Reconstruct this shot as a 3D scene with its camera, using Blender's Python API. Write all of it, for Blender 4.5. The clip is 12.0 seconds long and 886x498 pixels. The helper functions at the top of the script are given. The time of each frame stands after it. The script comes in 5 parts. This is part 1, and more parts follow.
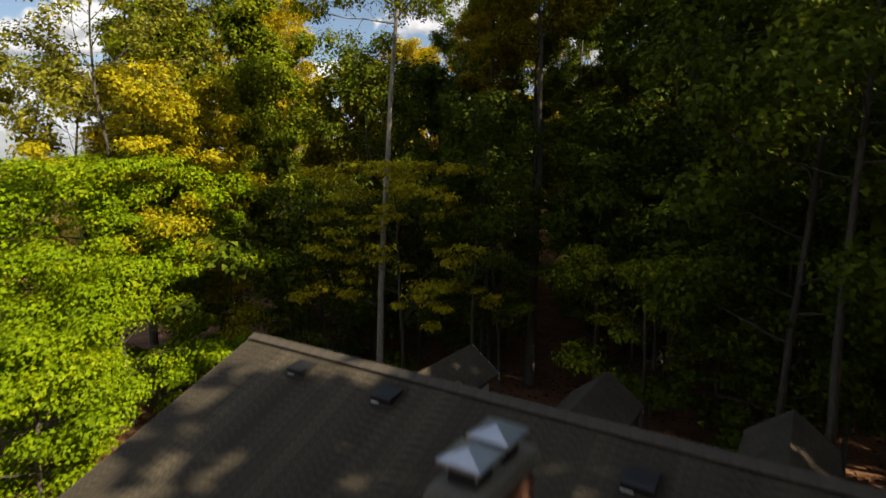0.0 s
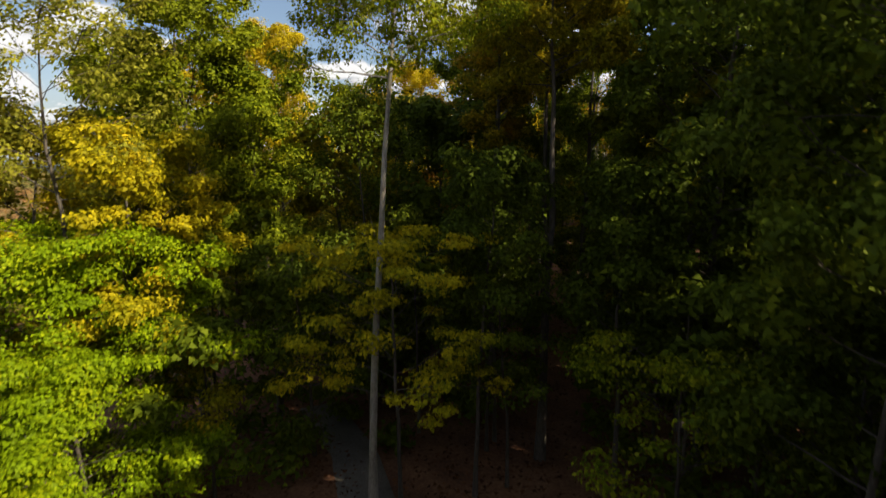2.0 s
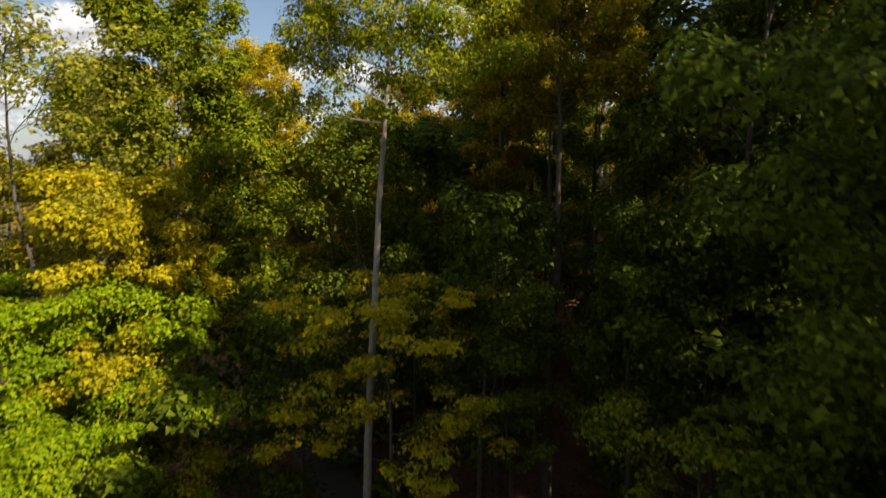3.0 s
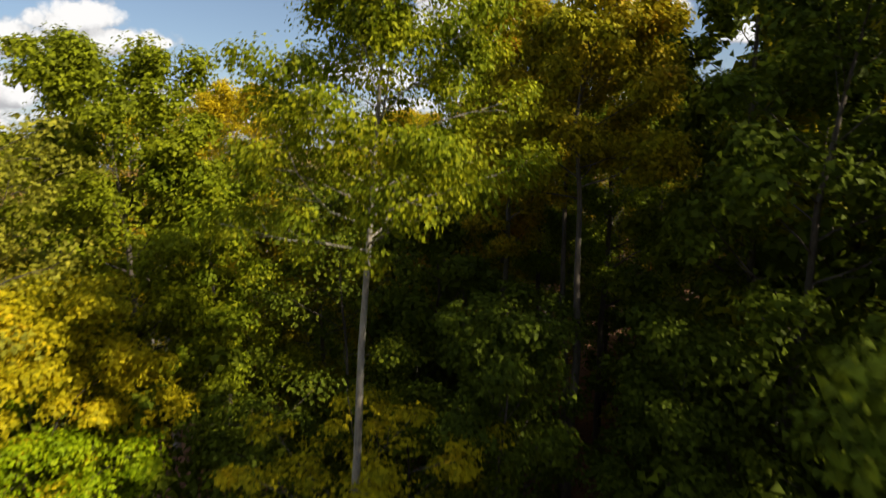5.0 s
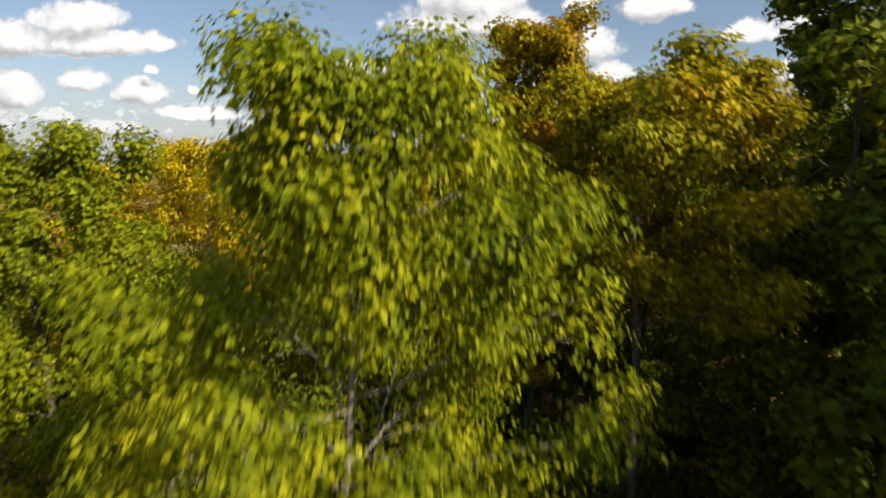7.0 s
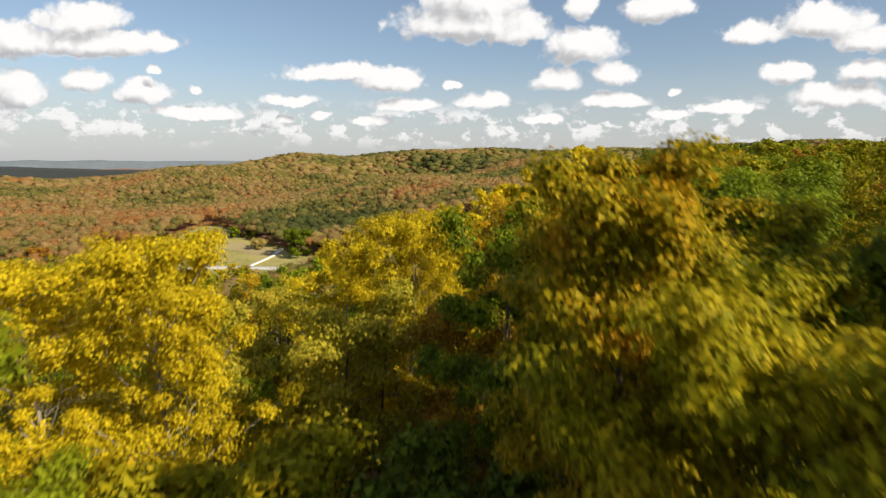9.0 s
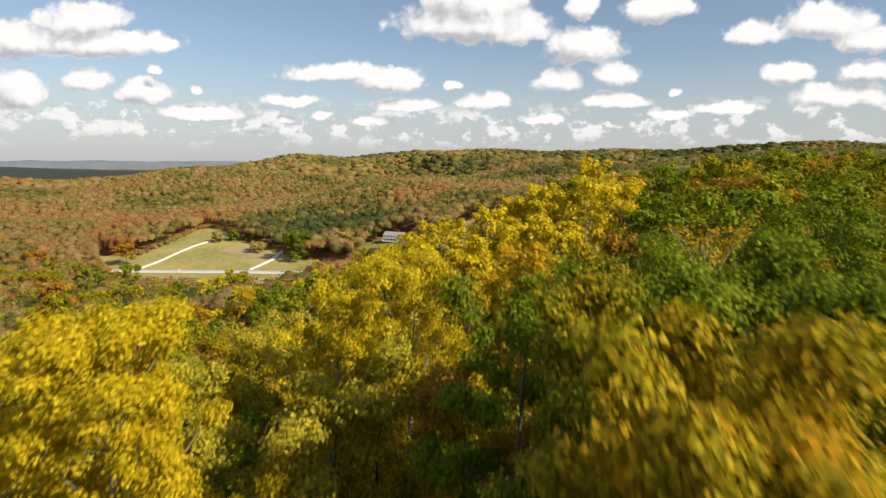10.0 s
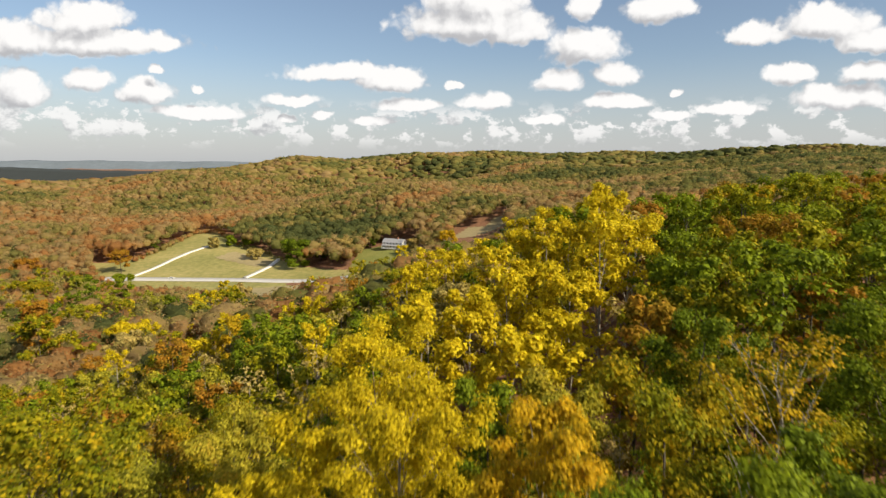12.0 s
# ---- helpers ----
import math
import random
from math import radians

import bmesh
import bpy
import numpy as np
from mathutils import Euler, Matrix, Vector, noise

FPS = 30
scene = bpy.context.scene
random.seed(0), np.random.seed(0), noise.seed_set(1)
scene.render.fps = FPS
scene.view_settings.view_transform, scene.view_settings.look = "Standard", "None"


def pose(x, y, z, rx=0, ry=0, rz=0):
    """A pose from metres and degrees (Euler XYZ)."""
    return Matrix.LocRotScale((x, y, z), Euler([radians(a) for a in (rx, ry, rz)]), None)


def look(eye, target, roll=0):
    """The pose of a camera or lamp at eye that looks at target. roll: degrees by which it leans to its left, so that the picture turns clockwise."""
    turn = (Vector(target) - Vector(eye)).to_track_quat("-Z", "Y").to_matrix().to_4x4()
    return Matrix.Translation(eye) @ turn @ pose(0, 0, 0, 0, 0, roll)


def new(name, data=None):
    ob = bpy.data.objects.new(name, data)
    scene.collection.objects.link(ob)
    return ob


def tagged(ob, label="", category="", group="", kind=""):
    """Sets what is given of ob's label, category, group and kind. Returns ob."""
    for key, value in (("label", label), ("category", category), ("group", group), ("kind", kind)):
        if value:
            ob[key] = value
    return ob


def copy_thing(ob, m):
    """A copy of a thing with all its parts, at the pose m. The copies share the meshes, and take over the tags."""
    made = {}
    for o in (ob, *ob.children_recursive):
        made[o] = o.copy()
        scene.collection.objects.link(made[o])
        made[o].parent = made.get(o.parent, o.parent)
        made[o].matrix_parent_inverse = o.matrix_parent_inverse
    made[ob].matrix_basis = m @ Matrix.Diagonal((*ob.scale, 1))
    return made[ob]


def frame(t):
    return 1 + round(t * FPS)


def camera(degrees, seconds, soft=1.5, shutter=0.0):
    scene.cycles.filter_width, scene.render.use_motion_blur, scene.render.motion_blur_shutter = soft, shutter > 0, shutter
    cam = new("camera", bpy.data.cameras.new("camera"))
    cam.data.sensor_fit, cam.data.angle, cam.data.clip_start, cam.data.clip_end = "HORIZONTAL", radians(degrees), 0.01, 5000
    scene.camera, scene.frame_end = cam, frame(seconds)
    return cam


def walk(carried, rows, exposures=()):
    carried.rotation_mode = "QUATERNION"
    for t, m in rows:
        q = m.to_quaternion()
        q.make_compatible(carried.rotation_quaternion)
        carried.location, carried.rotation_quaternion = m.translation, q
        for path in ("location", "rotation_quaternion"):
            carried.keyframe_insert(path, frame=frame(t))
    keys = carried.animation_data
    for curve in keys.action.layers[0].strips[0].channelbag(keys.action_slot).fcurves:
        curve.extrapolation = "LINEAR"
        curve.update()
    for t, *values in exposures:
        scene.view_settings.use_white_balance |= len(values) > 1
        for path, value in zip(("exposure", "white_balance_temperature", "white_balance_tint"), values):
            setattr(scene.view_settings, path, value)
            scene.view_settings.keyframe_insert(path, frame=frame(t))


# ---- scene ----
cam = camera(76.0, 12.0, soft=1.4, shutter=0.9)
walk(cam, [
    (0.0, pose(-0.00, 0.00, 11.50, 80.94, 0.12, -0.30)),
    (0.5, pose(-0.02, 0.99, 12.10, 80.98, 0.16, -0.29)),
    (1.0, pose(-0.02, 1.98, 12.77, 80.98, 0.19, -0.27)),
    (1.5, pose(-0.02, 2.97, 13.50, 80.98, 0.20, -0.25)),
    (2.0, pose(-0.02, 3.96, 14.33, 81.03, 0.20, -0.24)),
    (2.5, pose(-0.00, 4.98, 15.22, 81.07, 0.18, -0.23)),
    (3.0, pose(0.02, 6.01, 16.15, 81.08, 0.14, -0.23)),
    (3.5, pose(0.04, 7.10, 17.09, 81.08, 0.10, -0.26)),
    (4.0, pose(0.06, 8.27, 18.03, 81.07, 0.07, -0.28)),
    (4.5, pose(0.06, 9.52, 18.96, 81.05, 0.04, -0.30)),
    (5.0, pose(0.04, 10.90, 19.90, 81.04, 0.02, -0.31)),
    (5.5, pose(0.00, 12.40, 20.85, 81.03, 0.01, -0.29)),
    (6.0, pose(-0.06, 14.04, 21.84, 81.03, 0.02, -0.23)),
    (6.5, pose(-0.14, 15.82, 22.88, 81.04, 0.02, -0.16)),
    (7.0, pose(-0.23, 17.73, 23.98, 81.06, 0.00, -0.08)),
    (7.5, pose(-0.32, 19.74, 25.14, 81.08, -0.03, -0.02)),
    (8.0, pose(-0.41, 21.84, 26.33, 81.10, -0.05, 0.04)),
    (8.5, pose(-0.49, 24.03, 27.56, 81.12, -0.08, 0.08)),
    (9.0, pose(-0.57, 26.29, 28.82, 81.14, -0.11, 0.11)),
    (9.5, pose(-0.63, 28.61, 30.10, 81.15, -0.14, 0.14)),
    (10.0, pose(-0.67, 30.99, 31.39, 81.15, -0.16, 0.17)),
    (10.5, pose(-0.67, 33.42, 32.68, 81.16, -0.19, 0.18)),
    (11.0, pose(-0.63, 35.89, 33.95, 81.17, -0.22, 0.20)),
    (11.5, pose(-0.54, 38.41, 35.20, 81.17, -0.25, 0.23)),
    (12.0, pose(-0.40, 40.97, 36.44, 81.16, -0.29, 0.25)),
])

# ---- daylight: a clear sky with fair-weather cumulus, sun behind the camera's right shoulder ----
SUN_TO = Vector((0.74, -0.48, 0.62)).normalized()
sun_data = bpy.data.lights.new("sun", "SUN")
sun_data.energy = 5.0
sun_data.angle = radians(0.6)
sun_data.color = (1.0, 0.865, 0.635)
sun = new("sun", sun_data)
sun.matrix_world = look((0, 0, 300), Vector((0, 0, 300)) - SUN_TO)
scene.view_settings.exposure = 0.55


def cloud_group():
    """Signed depth inside the cumulus heaps that stand ahead; takes a direction as (x/y, z/y)."""
    g = bpy.data.node_groups.new("cumulus", "ShaderNodeTree")
    g.interface.new_socket("P", in_out="INPUT", socket_type="NodeSocketVector")
    g.interface.new_socket("Depth", in_out="OUTPUT", socket_type="NodeSocketFloat")
    n, l = g.nodes, g.links
    gi, go = n.new("NodeGroupInput"), n.new("NodeGroupOutput")
    wob = n.new("ShaderNodeTexNoise")
    wob.inputs["Scale"].default_value = 13
    wob.inputs["Detail"].default_value = 7
    wob.inputs["Roughness"].default_value = 0.6
    l.new(gi.outputs[0], wob.inputs["Vector"])
    mid = n.new("ShaderNodeVectorMath")
    mid.operation = "MULTIPLY_ADD"
    l.new(wob.outputs["Color"], mid.inputs[0])
    mid.inputs[1].default_value = (0.050, 0.036, 0)
    mid.inputs[2].default_value = (-0.025, -0.018, 0)
    add = n.new("ShaderNodeVectorMath")
    add.operation = "ADD"
    l.new(gi.outputs[0], add.inputs[0])
    l.new(mid.outputs[0], add.inputs[1])
    # centre across and up, half width, half height; flat-bottomed
    tall = [
        (-0.611, 0.230, 0.090, 0.032), (-0.596, 0.193, 0.154, 0.030), (-0.729, 0.195, 0.070, 0.040), (-0.493, 0.190, 0.052, 0.018),
        (0.044, 0.225, 0.130, 0.040), (0.048, 0.259, 0.090, 0.045), (0.120, 0.213, 0.060, 0.024), (0.231, 0.186, 0.066, 0.040),
        (0.290, 0.144, 0.042, 0.024), (0.192, 0.132, 0.040, 0.022), (0.229, 0.255, 0.034, 0.028), (0.351, 0.250, 0.058, 0.030),
        (0.520, 0.210, 0.062, 0.022), (0.637, 0.228, 0.090, 0.034), (0.716, 0.204, 0.060, 0.030), (-0.187, 0.147, 0.098, 0.020),
        (-0.091, 0.131, 0.060, 0.028),
    ]
    low = [
        (-0.733, 0.110, 0.046, 0.042), (-0.606, 0.129, 0.046, 0.024), (-0.517, 0.108, 0.050, 0.028), (-0.496, 0.147, 0.016, 0.010),
        (-0.427, 0.078, 0.085, 0.016), (-0.424, 0.121, 0.013, 0.009), (-0.266, 0.101, 0.054, 0.012), (-0.272, 0.071, 0.018, 0.009),
        (-0.215, 0.075, 0.015, 0.008), (0.583, 0.147, 0.048, 0.022), (0.722, 0.149, 0.060, 0.022), (0.292, 0.099, 0.058, 0.016),
        (0.068, 0.098, 0.046, 0.020), (0.395, 0.114, 0.014, 0.010), (0.484, 0.092, 0.058, 0.013), (0.674, 0.108, 0.095, 0.026),
        (0.015, 0.127, 0.016, 0.008), (-0.062, 0.091, 0.060, 0.016), (0.385, 0.077, 0.040, 0.010), (0.171, 0.070, 0.040, 0.010),
        (-0.126, 0.067, 0.036, 0.010),
    ]
    best = None
    for u, v, a, b in tall + low:
        e = n.new("ShaderNodeVectorMath")
        e.operation = "MULTIPLY_ADD"
        l.new(add.outputs[0], e.inputs[0])
        e.inputs[1].default_value = (1 / a, 1 / b, 0)
        e.inputs[2].default_value = (-u / a, -v / b, 0)
        sp = n.new("ShaderNodeSeparateXYZ")
        l.new(e.outputs[0], sp.inputs[0])
        dn = n.new("ShaderNodeMath")
        dn.operation = "MULTIPLY"
        dn.inputs[1].default_value = -1.5
        l.new(sp.outputs[1], dn.inputs[0])
        mx = n.new("ShaderNodeMath")
        mx.operation = "MAXIMUM"
        l.new(sp.outputs[1], mx.inputs[0])
        l.new(dn.outputs[0], mx.inputs[1])
        cb = n.new("ShaderNodeCombineXYZ")
        l.new(sp.outputs[0], cb.inputs[0])
        l.new(mx.outputs[0], cb.inputs[1])
        r = n.new("ShaderNodeVectorMath")
        r.operation = "LENGTH"
        l.new(cb.outputs[0], r.inputs[0])
        if best is None:
            best = r.outputs["Value"]
        else:
            m = n.new("ShaderNodeMath")
            m.operation = "SMOOTH_MIN"
            m.inputs[2].default_value = 0.12
            l.new(best, m.inputs[0])
            l.new(r.outputs["Value"], m.inputs[1])
            best = m.outputs[0]
    vo = n.new("ShaderNodeTexVoronoi")
    vo.inputs["Scale"].default_value = 33
    vo.inputs["Detail"].default_value = 2
    l.new(add.outputs[0], vo.inputs["Vector"])
    bil = n.new("ShaderNodeMath")
    bil.operation = "MULTIPLY_ADD"
    bil.inputs[1].default_value = 0.42
    l.new(vo.outputs["Distance"], bil.inputs[0])
    l.new(best, bil.inputs[2])
    best = bil.outputs[0]
    s = n.new("ShaderNodeMath")
    s.operation = "SUBTRACT"
    s.inputs[0].default_value = 1.50
    l.new(best, s.inputs[1])
    l.new(s.outputs[0], go.inputs[0])
    return g


def build_world():
    w = bpy.data.worlds.new("sky")
    scene.world = w
    w.use_nodes = True
    n, l = w.node_tree.nodes, w.node_tree.links
    n.clear()

    def math_node(op, a, b=0.0, c=0.0, clamp=False):
        m = n.new("ShaderNodeMath")
        m.operation = op
        m.use_clamp = clamp
        for i, v in enumerate((a, b, c)):
            if isinstance(v, (int, float)):
                m.inputs[i].default_value = v
            else:
                l.new(v, m.inputs[i])
        return m.outputs[0]

    def smooth(v, lo, hi):
        m = n.new("ShaderNodeMapRange")
        m.interpolation_type = "SMOOTHSTEP"
        l.new(v, m.inputs["Value"])
        m.inputs["From Min"].default_value = lo
        m.inputs["From Max"].default_value = hi
        return m.outputs["Result"]

    tc = n.new("ShaderNodeTexCoord")
    sep = n.new("ShaderNodeSeparateXYZ")
    l.new(tc.outputs["Generated"], sep.inputs[0])
    x, y, z = sep.outputs
    ahead = math_node("MAXIMUM", y, 0.02)
    comb = n.new("ShaderNodeCombineXYZ")
    l.new(math_node("DIVIDE", x, ahead), comb.inputs[0])
    l.new(math_node("DIVIDE", z, ahead), comb.inputs[1])
    grp = cloud_group()

    def heap(offset):
        v = n.new("ShaderNodeVectorMath")
        v.operation = "ADD"
        l.new(comb.outputs[0], v.inputs[0])
        v.inputs[1].default_value = offset
        g = n.new("ShaderNodeGroup")
        g.node_tree = grp
        l.new(v.outputs[0], g.inputs[0])
        return g.outputs[0]

    d0, d1 = heap((0, 0, 0)), heap((0.014, 0.024, 0))
    front = smooth(y, 0.1, 0.3)
    a0 = math_node("MULTIPLY", smooth(d0, -0.04, 0.34), front)
    # lit where little cloud lies towards the sun, grey underneath
    lit0 = smooth(math_node("SUBTRACT", d0, d1), -0.53, 0.44)
    # small clouds crowd towards the horizon
    wide_u = math_node("ARCTAN2", x, y)
    flat = n.new("ShaderNodeCombineXYZ")
    l.new(math_node("MULTIPLY", wide_u, 1.0), flat.inputs[0])
    l.new(math_node("MULTIPLY", z, 1.35), flat.inputs[1])
    nz = []
    for dv in (0.0, 0.022):
        off = n.new("ShaderNodeVectorMath")
        off.operation = "ADD"
        l.new(flat.outputs[0], off.inputs[0])
        off.inputs[1].default_value = (dv * 0.3, dv, 3.1)
        t = n.new("ShaderNodeTexNoise")
        t.inputs["Scale"].default_value = 22
        t.inputs["Detail"].default_value = 6
        t.inputs["Roughness"].default_value = 0.62
        l.new(off.outputs[0], t.inputs["Vector"])
        nz.append(t.outputs["Fac"])
    low = smooth(z, 0.105, 0.07)
    up = smooth(z, 0.012, 0.05)
    wide = math_node("MAXIMUM", math_node("SUBTRACT", 1.0, front), low)
    a1 = math_node("MULTIPLY", math_node("MULTIPLY", smooth(nz[0], 0.50, 0.565), wide), up)
    a1 = math_node("MULTIPLY", a1, 0.8)
    lit1 = smooth(math_node("SUBTRACT", nz[0], nz[1]), -0.14, 0.10)
    alpha = math_node("MAXIMUM", a0, a1)
    lit = math_node("ADD", math_node("MULTIPLY", lit0, a0), math_node("MULTIPLY", lit1, math_node("SUBTRACT", 1.0, a0)))

    sky = n.new("ShaderNodeTexSky")
    sky.sky_type = "NISHITA"
    sky.sun_disc = False
    sky.sun_elevation = math.asin(SUN_TO.z)
    sky.sun_rotation = math.atan2(SUN_TO.x, SUN_TO.y)
    sky.altitude = 250
    sky.dust_density = 1.0
    sky.ozone_density = 1.2
    cloud = n.new("ShaderNodeMix")
    cloud.data_type = "RGBA"
    cloud.inputs["A"].default_value = (4.5, 4.5, 4.65, 1)
    cloud.inputs["B"].default_value = (8.8, 8.65, 8.5, 1)
    l.new(lit, cloud.inputs["Factor"])
    # thin high veil, denser along the horizon
    veil = n.new("ShaderNodeMix")
    veil.data_type = "RGBA"
    l.new(math_node("MULTIPLY_ADD", smooth(z, 0.18, 0.0), 0.68, 0.08), veil.inputs["Factor"])
    l.new(sky.outputs[0], veil.inputs["A"])
    veil.inputs["B"].default_value = (4.9, 5.0, 5.25, 1)
    mix = n.new("ShaderNodeMix")
    mix.data_type = "RGBA"
    l.new(alpha, mix.inputs["Factor"])
    l.new(veil.outputs["Result"], mix.inputs["A"])
    l.new(cloud.outputs["Result"], mix.inputs["B"])
    bg = n.new("ShaderNodeBackground")
    bg.inputs["Strength"].default_value = 0.078
    l.new(mix.outputs["Result"], bg.inputs["Color"])
    out = n.new("ShaderNodeOutputWorld")
    l.new(bg.outputs[0], out.inputs[0])


build_world()


# ---- materials ----
def material(name):
    m = bpy.data.materials.new(name)
    m.use_nodes = True
    n = m.node_tree.nodes
    n.clear()
    return m, n, m.node_tree.links


def ramp_node(n, stops):
    r = n.new("ShaderNodeValToRGB")
    e = r.color_ramp.elements
    while len(e) < len(stops):
        e.new(0.5)
    for el, (p, c) in zip(e, stops):
        el.position = p
        el.color = (*c, 1)
    return r


def leaf_material(name, stops, tree_shift=0.25, patch=0.5, glow_through=0.35, patch_scale=0.45):
    """Foliage: the tint varies by tree, by bough and by leaf."""
    m, n, l = material(name)
    geo = n.new("ShaderNodeNewGeometry")
    info = n.new("ShaderNodeObjectInfo")
    tc = n.new("ShaderNodeTexCoord")
    noi = n.new("ShaderNodeTexNoise")
    noi.inputs["Scale"].default_value = patch_scale
    noi.inputs["Detail"].default_value = 3
    l.new(tc.outputs["Object"], noi.inputs["Vector"])

    def mad(a, k, b):
        q = n.new("ShaderNodeMath")
        q.operation = "MULTIPLY_ADD"
        l.new(a, q.inputs[0])
        q.inputs[1].default_value = k
        if isinstance(b, float):
            q.inputs[2].default_value = b
        else:
            l.new(b, q.inputs[2])
        return q.outputs[0]

    f = mad(geo.outputs["Random Per Island"], 0.26, -0.13 + 0.5 - tree_shift / 2 - patch)
    f = mad(info.outputs["Random"], tree_shift, f)
    f = mad(noi.outputs["Fac"], 2 * patch, f)
    r = ramp_node(n, stops)
    l.new(f, r.inputs[0])
    hsv = n.new("ShaderNodeHueSaturation")
    l.new(r.outputs[0], hsv.inputs["Color"])
    l.new(mad(geo.outputs["Random Per Island"], 0.62, 0.69), hsv.inputs["Value"])
    p = n.new("ShaderNodeBsdfPrincipled")
    p.inputs["Roughness"].default_value = 0.6
    p.inputs["Specular IOR Level"].default_value = 0.10
    l.new(hsv.outputs[0], p.inputs["Base Color"])
    tr = n.new("ShaderNodeBsdfTranslucent")
    l.new(hsv.outputs[0], tr.inputs["Color"])
    mx = n.new("ShaderNodeMixShader")
    mx.inputs[0].default_value = glow_through
    l.new(p.outputs[0], mx.inputs[1])
    l.new(tr.outputs[0], mx.inputs[2])
    out = n.new("ShaderNodeOutputMaterial")
    l.new(mx.outputs[0], out.inputs[0])
    return m


def rough_material(name, stops, scale=3.0, fine=40.0, rough=0.9, bump=0.3, metal=0.0, coord="Object", stretch=(1, 1, 1)):
    m, n, l = material(name)
    tc = n.new("ShaderNodeTexCoord")
    mp = n.new("ShaderNodeMapping")
    mp.inputs["Scale"].default_value = stretch
    l.new(tc.outputs[coord], mp.inputs[0])
    a, b = n.new("ShaderNodeTexNoise"), n.new("ShaderNodeTexNoise")
    for t, s, d in ((a, scale, 4), (b, fine, 6)):
        t.inputs["Scale"].default_value = s
        t.inputs["Detail"].default_value = d
        l.new(mp.outputs[0], t.inputs["Vector"])
    mx = n.new("ShaderNodeMath")
    mx.operation = "ADD"
    l.new(a.outputs["Fac"], mx.inputs[0])
    l.new(b.outputs["Fac"], mx.inputs[1])
    hf = n.new("ShaderNodeMath")
    hf.operation = "MULTIPLY_ADD"
    hf.inputs[1].default_value = 1.1
    hf.inputs[2].default_value = -0.6
    l.new(mx.outputs[0], hf.inputs[0])
    r = ramp_node(n, stops)
    l.new(hf.outputs[0], r.inputs[0])
    p = n.new("ShaderNodeBsdfPrincipled")
    p.inputs["Roughness"].default_value = rough
    p.inputs["Metallic"].default_value = metal
    l.new(r.outputs[0], p.inputs["Base Color"])
    if bump:
        bp = n.new("ShaderNodeBump")
        bp.inputs["Strength"].default_value = bump
        bp.inputs["Distance"].default_value = 0.02
        l.new(b.outputs["Fac"], bp.inputs["Height"])
        l.new(bp.outputs[0], p.inputs["Normal"])
    out = n.new("ShaderNodeOutputMaterial")
    l.new(p.outputs[0], out.inputs[0])
    return m


LEAF = {
    "maple": leaf_material("maple_leaves", [(0, (.10, .18, .004)), (.52, (.225, .325, .004)), (.84, (.40, .40, .006)), (1, (.52, .22, .01))], 0.1, 0.35),
    "maple_yellow": leaf_material("turning_maple_leaves", [(0, (.13, .17, .006)), (.36, (.31, .30, .008)), (.72, (.52, .42, .010)), (.93, (.50, .29, .010)), (1, (.46, .15, .010))], 0.1, 0.5),
    "oak": leaf_material("oak_leaves", [(0, (.06, .08, .005)), (.4, (.20, .235, .008)), (.85, (.34, .35, .010)), (1, (.46, .24, .015))], 0.2, 0.4),
    "oak_turning": leaf_material("turning_oak_leaves", [(0, (.075, .100, .005)), (.40, (.235, .240, .007)), (.78, (.39, .30, .009)), (1, (.46, .18, .010))], 0.2, 0.45),
    "gold": leaf_material("golden_leaves", [(0, (.22, .19, .010)), (.4, (.44, .30, .010)), (.75, (.54, .33, .010)), (1, (.46, .20, .010))], 0.2, 0.4),
    "green": leaf_material("green_leaves", [(0, (.052, .078, .006)), (.5, (.150, .200, .008)), (1, (.285, .315, .010))], 0.3, 0.35),
    "yellow": leaf_material("yellow_leaves", [(0, (.27, .235, .010)), (.3, (.52, .405, .012)), (.7, (.65, .52, .016)), (1, (.60, .39, .012))], 0.3, 0.32, 0.45),
    "rust": leaf_material("rust_leaves", [(0, (.15, .15, .010)), (.35, (.31, .20, .015)), (.7, (.37, .175, .018)), (1, (.27, .115, .018))], 0.3, 0.4),
    "tan": leaf_material("fading_leaves", [(0, (.22, .21, .045)), (.5, (.39, .31, .09)), (1, (.42, .28, .09))], 0.4, 0.3),
    "olive": leaf_material("olive_leaves", [(0, (.14, .16, .018)), (.45, (.30, .29, .024)), (.8, (.43, .36, .030)), (1, (.46, .28, .036))], 0.45, 0.35),
    # darker greens for trees inside the wood, part of their shade put into colour
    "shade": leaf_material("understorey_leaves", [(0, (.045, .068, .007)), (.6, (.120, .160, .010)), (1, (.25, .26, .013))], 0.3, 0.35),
    "oak_deep": leaf_material("deep_green_oak_leaves", [(0, (.050, .085, .005)), (.42, (.175, .225, .007)), (.80, (.37, .35, .010)), (1, (.48, .18, .012))], 0.1, 0.42, patch_scale=.7),
    "copper": leaf_material("copper_gold_leaves", [(0, (.065, .095, .006)), (.38, (.19, .20, .007)), (.64, (.36, .27, .008)), (1, (.47, .18, .008))], 0.2, 0.5),
}
BARK_PALE = rough_material("pale_bark", [(0, (.12, .10, .08)), (.5, (.27, .24, .20)), (1, (.42, .39, .34))], 1.4, 14, 0.9, 0.6, stretch=(1, 1, .35))
BARK = rough_material("dark_bark", [(0, (.035, .028, .022)), (.5, (.085, .07, .055)), (1, (.17, .145, .12))], 1.2, 12, 0.95, 0.8, stretch=(1, 1, .3))

